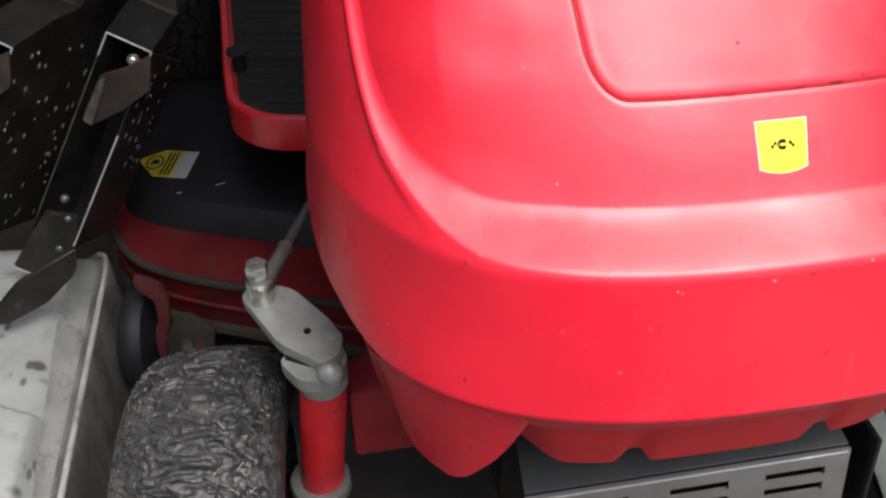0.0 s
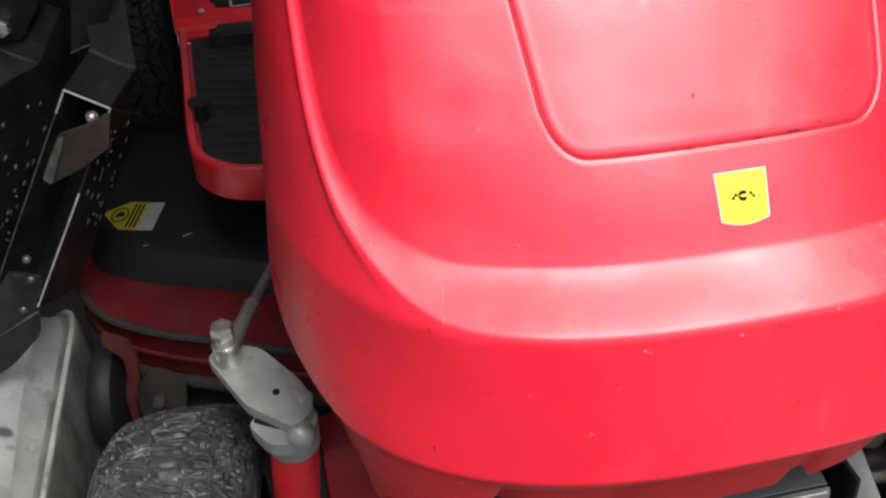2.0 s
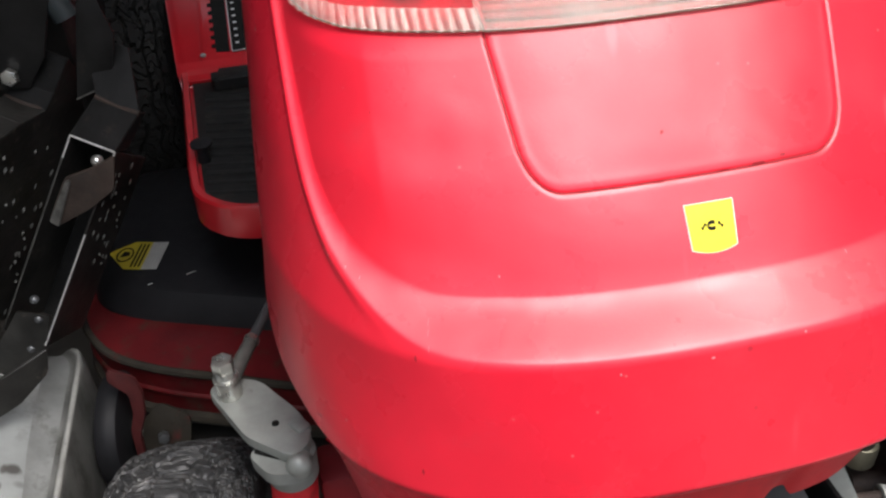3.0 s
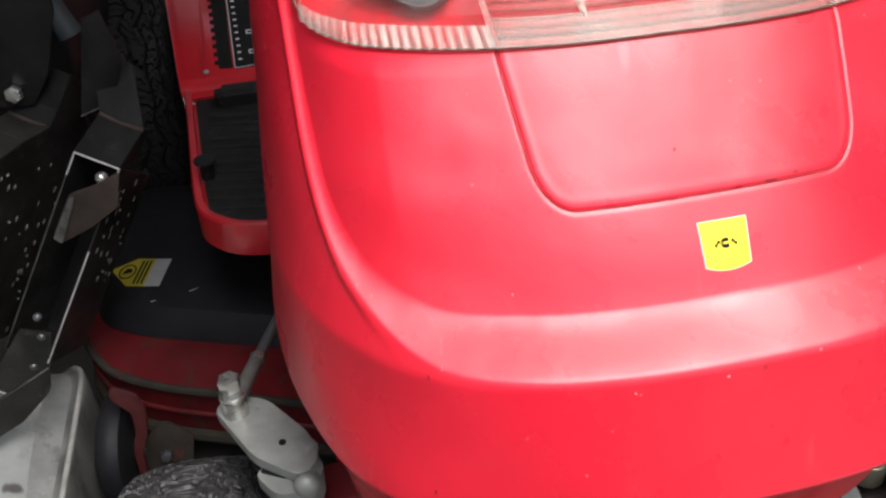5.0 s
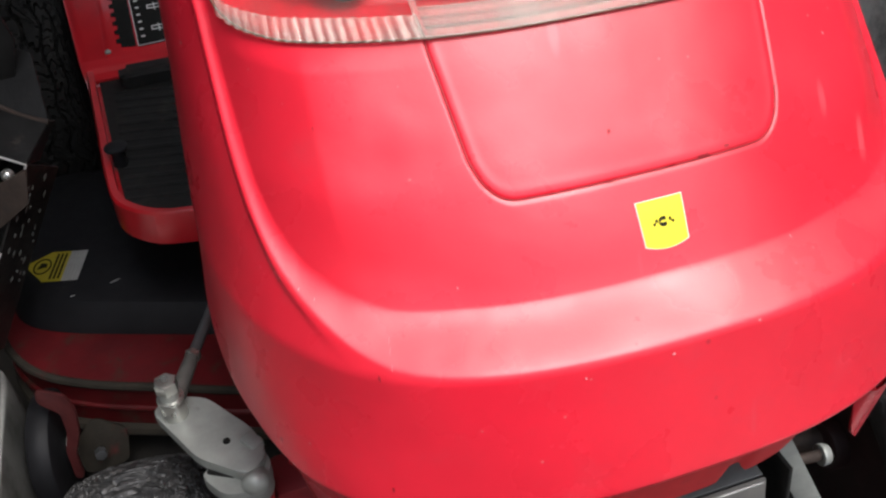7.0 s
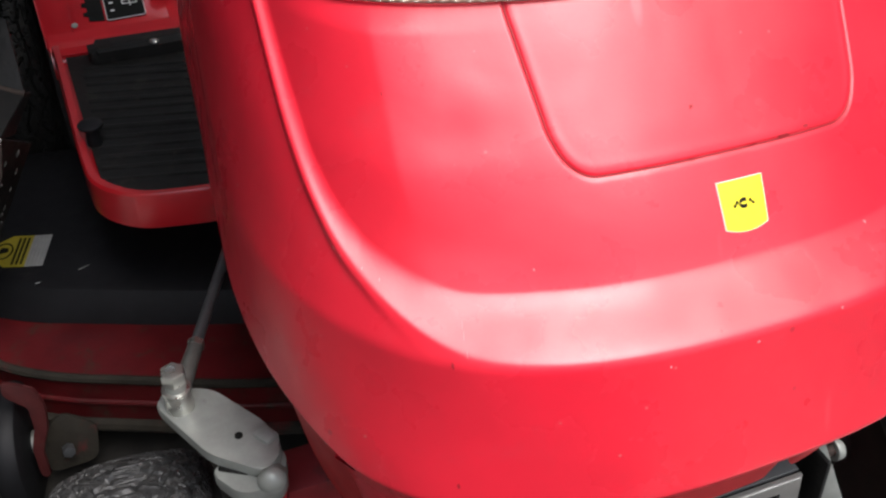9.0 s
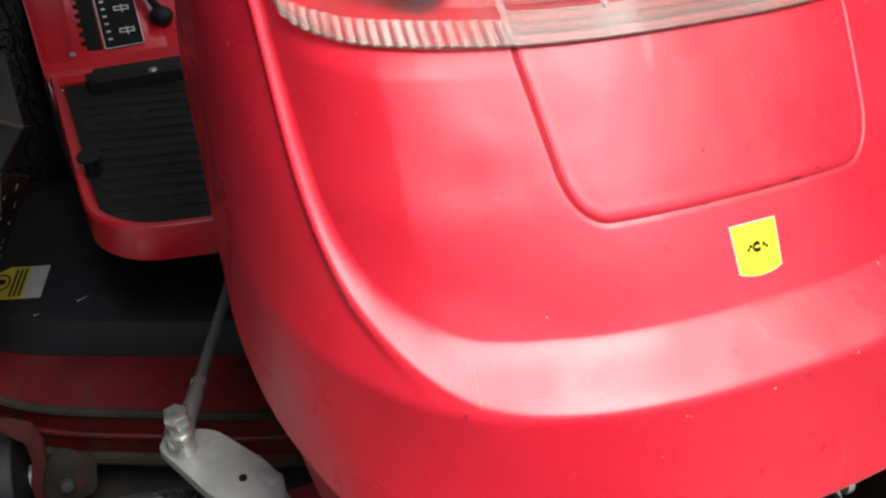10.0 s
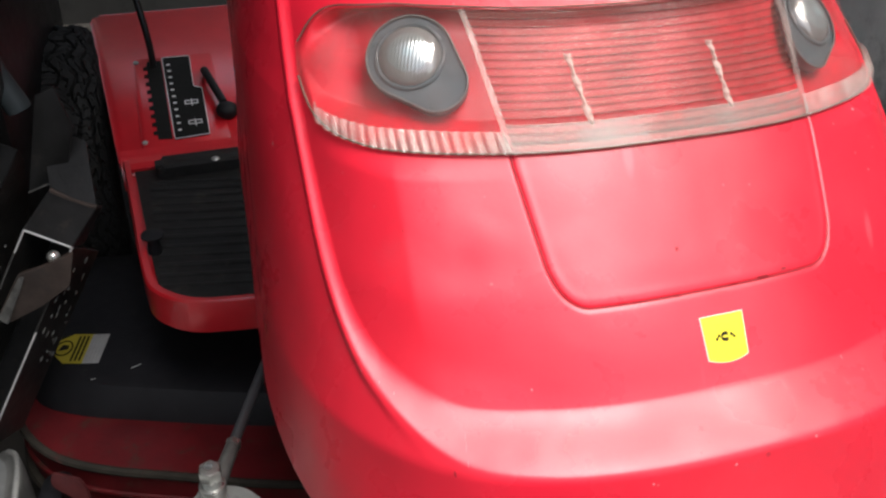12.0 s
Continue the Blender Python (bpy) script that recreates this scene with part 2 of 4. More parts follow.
# the rims' white reflection is put into this pale tint
LENS_EDGE = clear("pale_gloss_lens_edge", (0.6, 0.52, 0.46), 0.8, 0.08)


# ---- builders ----
def part(name, mesh, mat, parent=None, label="", smooth=True):
    """Links a bmesh or mesh as one object under a thing or a part."""
    if isinstance(mesh, bmesh.types.BMesh):
        me = bpy.data.meshes.new(name)
        bmesh.ops.recalc_face_normals(mesh, faces=mesh.faces)
        mesh.to_mesh(me)
        mesh.free()
        mesh = me
    if smooth:
        mesh.polygons.foreach_set("use_smooth", [True] * len(mesh.polygons))
        mesh.set_sharp_from_angle(angle=radians(38))
    mesh.materials.append(mat)
    ob = new(name, mesh)
    ob.parent = parent
    if label:
        ob["label"] = label
    return ob


def thing(name, label, category, group="", kind=""):
    return tagged(new(name), label, category, group, kind)


def sheet(grid, close_u=False, close_v=False):
    """A mesh from an array of points, rows by columns."""
    r, c = grid.shape[:2]
    ids = np.arange(r * c).reshape(r, c)
    if close_u:
        ids = np.vstack([ids, ids[:1]])
    if close_v:
        ids = np.hstack([ids, ids[:, :1]])
    quads = np.stack([ids[:-1, :-1], ids[:-1, 1:], ids[1:, 1:], ids[1:, :-1]], -1).reshape(-1, 4)
    me = bpy.data.meshes.new("sheet")
    me.from_pydata(grid.reshape(-1, 3).tolist(), [], quads.tolist())
    return me


def thick(grid, wall):
    """A mesh from an array of points with a wall of that thickness to the inner side."""
    du, dv = np.gradient(grid, axis=1), np.gradient(grid, axis=0)
    nrm = np.cross(du, dv)
    nrm /= np.linalg.norm(nrm, axis=-1, keepdims=True) + 1e-12
    inner = grid - nrm * wall
    ring = np.concatenate([grid, inner[:, ::-1]], axis=1)
    return sheet(ring, close_v=True)


def box(size, at=(0, 0, 0), turn=(0, 0, 0), bevel=0.0, bm=None, seg=2):
    bm = bm or bmesh.new()
    made = bmesh.ops.create_cube(bm, size=1.0, matrix=pose(*at, *turn) @ Matrix.Diagonal((*size, 1)))
    if bevel:
        edges = list({e for v in made["verts"] for e in v.link_edges})
        bmesh.ops.bevel(bm, geom=edges, offset=bevel, segments=seg, affect="EDGES", profile=0.5)
    return bm


def rod(a, b, r, r2=None, seg=24, bm=None, bevel=0.0):
    bm = bm or bmesh.new()
    a, b = Vector(a), Vector(b)
    m = Matrix.Translation((a + b) / 2) @ (b - a).to_track_quat("Z", "Y").to_matrix().to_4x4()
    made = bmesh.ops.create_cone(bm, cap_ends=True, segments=seg, radius1=r, radius2=r if r2 is None else r2, depth=(b - a).length, matrix=m)
    if bevel:
        rim = [e for e in {e for v in made["verts"] for e in v.link_edges} if len(e.link_faces) == 2 and any(len(f.verts) > 4 for f in e.link_faces)]
        bmesh.ops.bevel(bm, geom=rim, offset=bevel, segments=2, affect="EDGES", profile=0.5)
    return bm


def ball(at, r, bm=None, squash=(1, 1, 1)):
    bm = bm or bmesh.new()
    bmesh.ops.create_uvsphere(bm, u_segments=20, v_segments=12, radius=r, matrix=Matrix.Translation(at) @ Matrix.Diagonal((*squash, 1)))
    return bm


def slab(outline, depth, m, bevel=0.0, bm=None):
    """An outline in the xy plane, drawn out by depth in z, laid by the pose m, with rounded edges."""
    bm = bm or bmesh.new()
    low = [bm.verts.new(m @ Vector((x, y, 0))) for x, y in outline]
    top = [bm.verts.new(m @ Vector((x, y, depth))) for x, y in outline]
    k = len(outline)
    caps = [bm.faces.new(low[::-1]), bm.faces.new(top)]
    for i in range(k):
        bm.faces.new((low[i], low[(i + 1) % k], top[(i + 1) % k], top[i]))
    if bevel:
        bmesh.ops.bevel(bm, geom=list({e for f in caps for e in f.edges}), offset=bevel, segments=2, affect="EDGES", profile=0.5)
    return bm


def rounded(points, r, seg=6):
    """An outline with its corners rounded."""
    out, k = [], len(points)
    for i in range(k):
        p, a, b = Vector(points[i]), Vector(points[i - 1]), Vector(points[(i + 1) % k])
        da, db = (a - p), (b - p)
        c = min(r, 0.45 * da.length, 0.45 * db.length)
        s, e = p + da.normalized() * c, p + db.normalized() * c
        for j in range(seg + 1):
            q = j / seg
            v = s * (1 - q) ** 2 + p * 2 * q * (1 - q) + e * q * q
            out.append((v.x, v.y))
    return out


def pipe(points, r, seg=12, steps=8):
    """A round bar along a smooth line through the points."""
    pts = [Vector(p) for p in points]
    line = []
    for i in range(len(pts) - 1):
        p0, p1, p2, p3 = pts[max(i - 1, 0)], pts[i], pts[i + 1], pts[min(i + 2, len(pts) - 1)]
        for j in range(steps):
            q = j / steps
            line.append(0.5 * ((2 * p1) + (p2 - p0) * q + (2 * p0 - 5 * p1 + 4 * p2 - p3) * q * q + (3 * p1 - p0 - 3 * p2 + p3) * q ** 3))
    line.append(pts[-1])
    rings = []
    for i, p in enumerate(line):
        d = (line[min(i + 1, len(line) - 1)] - line[max(i - 1, 0)]).to_track_quat("Z", "Y")
        rings.append([p + d @ Vector((r * math.cos(2 * math.pi * k / seg), r * math.sin(2 * math.pi * k / seg), 0)) for k in range(seg)])
    bm = bmesh.new()
    vs = [[bm.verts.new(v) for v in ring] for ring in rings]
    for a, b in zip(vs, vs[1:]):
        for k in range(seg):
            bm.faces.new((a[k], a[(k + 1) % seg], b[(k + 1) % seg], b[k]))
    bm.faces.new(vs[0][::-1])
    bm.faces.new(vs[-1])
    return bm


def step(x, a, b):
    q = np.clip((x - a) / (b - a), 0, 1)
    return q * q * (3 - 2 * q)


# ---- the shed ----
def setting(name, mesh, mat, label):
    return tagged(part(name, mesh, mat, None, smooth=False), label, "", kind="structure")


WALL_X, LEFT_X, BACK_Y, ROOF_Y, ROOF_END, ROOF_Z = 1.23, -0.98, 3.4, 0.56, 2.42, 1.60
setting("floor", box((40, 40, 0.2), (0, 0, -0.1)), EARTH, "dark brown mottled concrete floor")
setting("pavement", box((0.6, 4.0, 0.02), (WALL_X - 0.3, 1.4, 0.006), bevel=0.004), CONCRETE, "pale dusty concrete strip along the wall")
setting("wall_east", box((0.2, 3.9, 2.4), (WALL_X + 0.1, 1.55, 1.2)), PLASTER, "stained grey plastered wall beside the tractor")
# added out of view to hold back sky light from the left
setting("wall_west", box((0.2, 8.0, 2.8), (LEFT_X - 0.1, -0.5, 1.4)), GREY_WALL, "unseen grey wall added to keep light off the left side")
# near-black colour stands for the shade deep in the shed
setting("wall_north", box((2.3, 0.2, 2.4), (0.1, BACK_Y + 0.1, 1.2)), DARK_WALL, "wall behind the tractor, coloured near black for the unlit interior")
# added behind the camera to cut horizon glare on the bumper
setting("wall_south", box((4.4, 0.2, 2.3), (0.0, -3.6, 1.15)), GREY_WALL, "unseen grey wall added to block low sky reflections")
# unseen roof, cut to darken the back yet let sky reach the fender
setting("ceiling", box((1.9, ROOF_END - ROOF_Y, 0.08), (-0.275, (ROOF_END + ROOF_Y) / 2, ROOF_Z + 0.24)), ROOF, "unseen grey roof sheet, sized to shade the back of the shed")
setting("baseboard", box((0.012, 3.58, 0.06), (WALL_X - 0.006, 1.6, 0.046)), BLUE_PAINT, "faded blue painted strip along the foot of the wall")

# ---- the lawn tractor ----
tractor = thing("lawn_tractor", "red lawn tractor with a scuffed plastic hood, parked on concrete", "lawn tractor")
YAW = radians(7.4)
PIVOT = (0.1936, 0.45)
PROFILE_Z = np.array([0.545, 0.567, 0.5785, 0.667, 0.69, 0.735, 0.77, 0.81, 0.87, 0.91, 0.935, 0.95])
PROFILE_F = np.array([0.404, 0.392, 0.3815, 0.4105, 0.432, 0.474, 0.506, 0.543, 0.605, 0.66, 0.780, 1.05])
_z = np.linspace(0.545, 0.95, 800)
_f = np.interp(_z, PROFILE_Z, PROFILE_F)
_k = np.ones(13) / 13
_f = np.convolve(np.r_[np.full(6, _f[0]), _f, np.full(6, _f[-1])], _k, "valid")
DEEP, POWER = 0.26, 2.775


def half_width(z):
    return np.interp(z, [0.545, 0.578, 0.82, 0.95], [0.268, 0.275, 0.2515, 0.225])


def yawed(x, y):
    """From the tractor's own axes (x across, y along from the pivot) to the world."""
    c, s = math.cos(YAW), math.sin(YAW)
    return PIVOT[0] + x * c - y * s, PIVOT[1] + x * s + y * c


def hood_plan(p, z):
    """The outer shell in the tractor's axes: x, y and the inward normal. p: 0 middle, 1 where the side begins, beyond it along the side."""
    a = np.abs(p)
    th = np.clip(a, 0, 1) * math.pi / 2
    front = np.interp(z, _z, _f) - PIVOT[1]
    w = half_width(z)
    x = w * np.sin(th) ** (2 / POWER)
    y = front + DEEP * (1 - np.maximum(np.cos(th), 0) ** (2 / POWER)) + np.maximum(a - 1, 0) * 0.6
    x = x - 0.045 * np.maximum(a - 1, 0)
    nx = np.maximum(x / w, 1e-9) ** (POWER - 1) / w
    ny = np.maximum(np.cos(th), 0) ** (2 * (POWER - 1) / POWER) / DEEP
    s = np.sqrt(nx * nx + ny * ny)
    return np.sign(p) * x, y, -np.sign(p) * nx / s, ny / s


def soft(v, xs_, ys_):
    """A smooth curve through the given stations."""
    fine = np.linspace(xs_[0], xs_[-1], 400)
    line = np.interp(fine, xs_, ys_)
    return np.interp(v, fine, np.convolve(np.r_[np.full(14, line[0]), line, np.full(14, line[-1])], np.ones(29) / 29, "valid"))


EDGE_P = [0, 0.34, 0.42, 0.48, 0.53, 0.58, 0.632, 0.672, 0.712, 0.75, 1.7]
EDGE_Z = [0.669, 0.670, 0.673, 0.682, 0.692, 0.703, 0.722, 0.762, 0.82, 0.95, 1.6]


def lens_band(p):
    """The lower and upper edge of the lamp glass across the hood."""
    a = np.abs(p)
    low = soft(a, [0, 0.2, 0.48, 0.57, 0.615, 0.65, 0.672, 0.69], [0.814, 0.8135, 0.8125, 0.8145, 0.818, 0.824, 0.838, 0.847])
    high = soft(a, [0, 0.26, 0.4, 0.555, 0.612, 0.655, 0.675, 0.69], [0.881, 0.883, 0.883, 0.878, 0.8715, 0.859, 0.851, 0.848])
    return low, high


def lens_inside(p, z):
    """How far a place of the hood's front lies inside the outline of the lamp glass, in metres."""
    low, high = lens_band(p)
    return np.minimum(np.minimum(z - low, high - z), (0.684 - np.abs(p)) * 0.35)


def hood_point(p, z, lift=0.0, pit=True):
    x, y, nx, ny = hood_plan(p, z)
    a = np.abs(p)
    # the shoulder: a broad ledge across the front that wraps the corner as a ridge and climbs along the side
    edge = soft(a, EDGE_P, EDGE_Z)
    deep = soft(a, [0, 0.28, 0.40, 0.48, 0.6, 0.7, 1.7], [1, 0.97, 0.72, 0.46, 0.27, 0.28, 0.30]) * soft(z, [0.66, 0.685, 0.72, 0.745, 0.80, 0.95], [0.027, 0.026, 0.019, 0.015, 0.012, 0.011])
    rise = np.interp(a, [0, 0.45, 0.55, 0.62, 0.66, 0.72, 1.7], [0.016, 0.016, 0.013, 0.018, 0.028, 0.05, 0.05])
    d = (z - edge) / rise
    q = np.clip(d, 0, 1)
    inset = deep * (0.35 * step(d, -0.1, 1.05) + 0.65 * (1 - (1 - q) ** (1.3 + 1.0 * step(a, 0.36, 0.52))))
    inset = inset - 0.002 * np.exp(-((d + 0.25) / 0.4) ** 2) * step(a, 0.42, 0.6) * (1 - step(a, 0.72, 0.8))
    # the shut line of the front panel
    half = 0.106 + (0.114 - 0.106) * np.clip((z - 0.75) / 0.055, 0, 1)
    qx, qz = np.abs(x - 0.002) - (half - 0.022), (0.734 + 0.024) - z
    dist = np.sqrt(np.maximum(qx, 0) ** 2 + np.maximum(qz, 0) ** 2) + np.minimum(np.maximum(qx, qz), 0) - 0.024
    live = step(z, 0.70, 0.72) * (1 - step(z, 0.812, 0.815))
    inset = inset + live * (0.0011 * np.exp(-(dist / 0.0012) ** 2) - 0.0003 * np.exp(-((dist + 0.0045) / 0.003) ** 2) - 0.0003 * step(-dist, 0, 0.006))
    # the upright crease where the flat front turns into the rounded corner
    tent = 1.04 - np.sqrt(((a - 0.443) / 0.19) ** 2 + 0.0016)
    tent = 0.5 * (tent + np.sqrt(tent ** 2 + 0.04))
    inset = inset - 0.0066 * tent * step(z, 0.70, 0.745) * (1 - step(z, 0.798, 0.812))
    # small dents and a slightly uneven moulding
    inset = inset + 0.0009 * np.sin(9.0 * p + 31.0 * z) * np.sin(23.0 * z + 3.0 * p) + 0.0016 * np.exp(-(((p + 0.33) / 0.08) ** 2 + ((z - 0.755) / 0.012) ** 2))
    # the lower edge of the side climbs a little and is undercut
    under = np.interp(a, [0.5, 0.6, 0.75, 1.0], [0.574, 0.580, 0.589, 0.594])
    inset = inset + 0.009 * step(a, 0.48, 0.64) * step(under - z, 0.0, 0.010)
    if pit:
        inset = inset + 0.022 * step(lens_inside(p, z), 0.0005, 0.008) * step(0.69 - np.abs(p), 0.0, 0.14)
    inset = inset - lift
    wx, wy = yawed(x + nx * inset, y + ny * inset)
    return np.stack([wx, wy, z + 0 * x], -1)


mid_p = np.sign(np.linspace(-0.13, 0.13, 460)) * np.arcsin((np.abs(np.linspace(-0.13, 0.13, 460)) / 0.26) ** (POWER / 2)) / (math.pi / 2)
side_p = np.linspace(mid_p[-1], 0.8, 190)[1:]
ps = np.concatenate([np.linspace(-1.7, -0.81, 50), -side_p[::-1], mid_p, side_p, np.linspace(0.81, 1.7, 50)])
zs = np.concatenate([np.concatenate([np.linspace(0.547, 0.60, 54), np.linspace(0.602, 0.65, 18)]), np.linspace(0.651, 0.70, 60), np.linspace(0.701, 0.93, 360), np.linspace(0.931, 0.95, 12)])
P, Z = np.meshgrid(ps, zs)
hood = part("hood", sheet(hood_point(P, Z)), RED_PLASTIC, tractor, "glossy red moulded plastic hood with a stepped bumper")

# the turned-under lip, the recessed skirt below it with its notches, and the hanging corner flaps
P, Z = np.meshgrid(np.linspace(-1.7, 1.7, 260), np.linspace(0, 1, 8))
X0, Y0, NX, NY = hood_plan(P, 0.547 + 0 * P)
part("bumper_lip", sheet(np.stack([*yawed(X0 + NX * (0.016 * Z + 0.009 * step(np.abs(P), 0.48, 0.64)), Y0 + NY * (0.016 * Z + 0.009 * step(np.abs(P), 0.48, 0.64))), 0.547 - 0.004 * np.sin(Z * 1.57)], -1)), RED_PLASTIC, tractor)
P, Z = np.meshgrid(np.linspace(-1.25, 1.25, 300), np.linspace(0, 1, 16))
X0, Y0, NX, NY = hood_plan(P, 0.562 + 0 * P)
low = 0.482 + 0.016 * np.exp(-((np.abs(X0) - 0.071) / 0.011) ** 4) + (0.021 - 0.009 * np.sign(X0)) * step(np.abs(X0), 0.12, 0.17) - 0.06 * step(np.abs(P), 0.5, 0.65)
part("bumper_skirt", thick(np.stack([*yawed(X0 + NX * (0.016 + 0.018 * Z), Y0 + NY * (0.016 + 0.018 * Z)), 0.556 + (low - 0.556) * Z], -1), 0.003), RED_DULL, tractor, "dull red lower edge of the bumper")
for side in (-1, 1):
    P, Z = np.meshgrid(np.linspace(0.285, 0.66, 60), np.linspace(0, 1, 16))
    X0, Y0, NX, NY = hood_plan(side * P, 0.578 + 0 * P)
    foot = soft(P, [0.285, 0.325, 0.36, 0.42, 0.46, 0.55, 0.60, 0.63, 0.66], [0.566, 0.530, 0.507, 0.480, 0.474, 0.482, 0.500, 0.530, 0.572])
    if side > 0:
        foot = soft(P, [0.285, 0.31, 0.34, 0.40, 0.48, 0.56, 0.62, 0.66], [0.568, 0.535, 0.500, 0.478, 0.472, 0.474, 0.490, 0.545])
    part("bumper_flap", thick(np.stack([*yawed(X0 + NX * (0.0025 + 0.012 * Z), Y0 + NY * (0.0025 + 0.012 * Z)), 0.574 + (foot - 0.574) * Z], -1), 0.003), RED_PLASTIC, tractor)


# lamp glasses
def glass(name, p0, p1, lean0, lean1, mat, ribs, lift, label, q0=0.0, q1=1.0, parent=None, flutes=0.0):
    u, q = np.meshgrid(np.linspace(0, 1, 110), np.linspace(q0, q1, 240))
    p = (p0 + lean0 * q) * (1 - u) + (p1 + lean1 * q) * u
    low, high = lens_band(p)
    z = low + (high - low) * q
    wave = ribs * (0.5 + 0.5 * np.cos(q * 2 * math.pi * 17)) + flutes * np.abs(np.sin(u * 60))
    return part(name, thick(hood_point(p, z, lift + wave, False), 0.002), mat, parent or tractor, label)


centre_glass = glass("grille_glass", -0.206, 0.206, -0.047, 0.047, RIBBED, 0.0022, 0.002, "ribbed clear plastic strip between the headlights")
glass("lower_rim", -0.204, 0.204, -0.04, 0.04, LENS_EDGE, 0.0, 0.0055, "clear lower rim, paled for its white gloss", 0.0, 0.2, centre_glass)
# two wavy prism strips whose glints are put into a pale tint
for p, lean_ in ((-0.083, 0.026), (0.069, 0.003)):
    u, q = np.meshgrid(np.linspace(-1, 1, 8), np.linspace(0.16, 0.68, 60))
    pm = p + (0.0042 + 0.0014 * np.sin(q * 31)) * u - lean_ * (q - 0.4)
    low, high = lens_band(pm)
    part("glass_mark", sheet(hood_point(pm, low + (high - low) * q, 0.0052 + 0.0012 * np.sin(q * 71) * np.sin(q * 23 + p * 40) - 0.002 * u * u, False)), PRISM, centre_glass)
for s_ in (-1, 1):
    near, far, tilt_ = s_ * 0.21, s_ * 0.674, s_ * 0.047
    lamp = glass("headlight", min(near, far), max(near, far), 0 if s_ < 0 else tilt_, tilt_ if s_ < 0 else 0, CLEAR, 0.0, 0.004, "clear plastic headlight glass")
    fa = s_ * 0.62
    glass("fluted_edge", min(near, fa), max(near, fa), 0 if s_ < 0 else tilt_, tilt_ if s_ < 0 else 0, LENS_EDGE, 0.0, 0.0058, "fluted pale lower edge", 0.01, 0.16, lamp, 0.0026)
    glass("seam_rim", s_ * 0.209 - 0.006, s_ * 0.209 + 0.006, tilt_, tilt_, LENS_EDGE, 0.0, 0.0066, "", 0.0, 1.0, lamp)
    c = Vector(hood_point(np.array(s_ * 0.388), np.array(0.859), 0.0, False).tolist())
    e1 = hood_point(np.array(s_ * 0.388 + 0.03), np.array(0.859), 0.0, False) - hood_point(np.array(s_ * 0.388 - 0.03), np.array(0.859), 0.0, False)
    e2 = hood_point(np.array(s_ * 0.388), np.array(0.867), 0.0, False) - hood_point(np.array(s_ * 0.388), np.array(0.851), 0.0, False)
    face = Vector(e1.tolist()).cross(Vector(e2.tolist())).normalized()
    face = -face if face.y > 0 else face
    side_v = face.cross(Vector((0, 0, 1))).normalized()
    up_v = side_v.cross(face)
    plane = Matrix((side_v, up_v, side_v.cross(up_v))).transposed().to_4x4()
    flip = 1 if plane.col[2].to_3d().dot(face) > 0 else -1
    drop_ = []
    for k_ in range(90):
        d_ = Vector((math.cos(k_ / 45 * math.pi), math.sin(k_ / 45 * math.pi)))
        far_ = Vector((s_ * 0.021, -0.017))
        drop_.append(d_ * 0.029 if far_.dot(d_) < 0.009 else far_ + d_ * 0.020)
    cup = part("lamp_cup", slab([tuple(v_) for v_ in drop_], 0.007, Matrix.Translation(c - face * (0.013 if flip > 0 else 0.006)) @ plane, 0.0012), DARK_CUP, lamp, "dark blue-grey teardrop lamp housing")
    part("cup_rim", pipe([c - face * 0.005 + side_v * v_.x + up_v * v_.y for v_ in drop_ + drop_[:1]], 0.0009, 6, 1), GREY_PLASTIC, cup)
    r_, a_ = np.meshgrid(np.linspace(0.0, 1, 40), np.linspace(0, 2 * math.pi, 160))
    dx_, dz_ = r_ * np.cos(a_) * 0.0215, r_ * np.sin(a_) * 0.0215
    out_ = 0.010 * np.sqrt(np.maximum(0, 1 - r_ ** 2)) - 0.007 + 0.00007 * np.sin(dx_ * 2600) * (r_ < 0.85)
    at_ = np.array(c)[None, None] + np.array(side_v) * dx_[..., None] + np.array(up_v) * dz_[..., None] + np.array(face) * out_[..., None]
    part("lamp_bulb", sheet(at_), CHROME, lamp, "round fluted lamp lens")
    ring_c = c - face * 0.0055
    part("lamp_ring", pipe([ring_c + (side_v * math.cos(k * math.pi / 9) + up_v * math.sin(k * math.pi / 9)) * 0.0225 for k in range(19)], 0.0016, 8, 2), DARK_CUP, lamp)

edge_p = np.linspace(-0.672, 0.672, 90)
part("lens_gasket", pipe([tuple(v_) for v_ in hood_point(edge_p, lens_band(edge_p)[0] - 0.0008, 0.0035, False)], 0.0009, 6, 1), GASKET, tractor, "thin brown seam under the lamp glass")
part("lens_gasket", pipe([tuple(v_) for v_ in hood_point(edge_p, lens_band(edge_p)[1] + 0.0006, 0.003, False)], 0.0007, 6, 1), GASKET, tractor)

# sticker on the hood's front, with a small dark emblem
P, Z = np.meshgrid(np.linspace(0, 1, 14), np.linspace(0, 1, 12))
wide = 0.0145 + 0.0012 * Z


def p_of(x, z=0.71):
    return np.sign(x) * np.arcsin(np.clip(np.abs(x) / half_width(z), 0, 1) ** (POWER / 2)) / (math.pi / 2)


X = 0.0068 + (P * 2 - 1) * wide
bottom = 0.6995 - 0.0026 * (1 - (P * 2 - 1) ** 2)
sticker = part("sticker", sheet(hood_point(p_of(X), bottom + (0.7215 - bottom) * Z, 0.0010)), YELLOW, hood, "yellow shield-shaped sticker")
part("sticker_edge", sheet(hood_point(p_of(0.0068 + (P * 2 - 1) * (wide + 0.0007)), bottom - 0.0006 + (0.7222 - bottom) * Z, 0.0005)), LABEL_WHITE, sticker, "pale paper edge")
t_ = np.linspace(0, 1, 24)


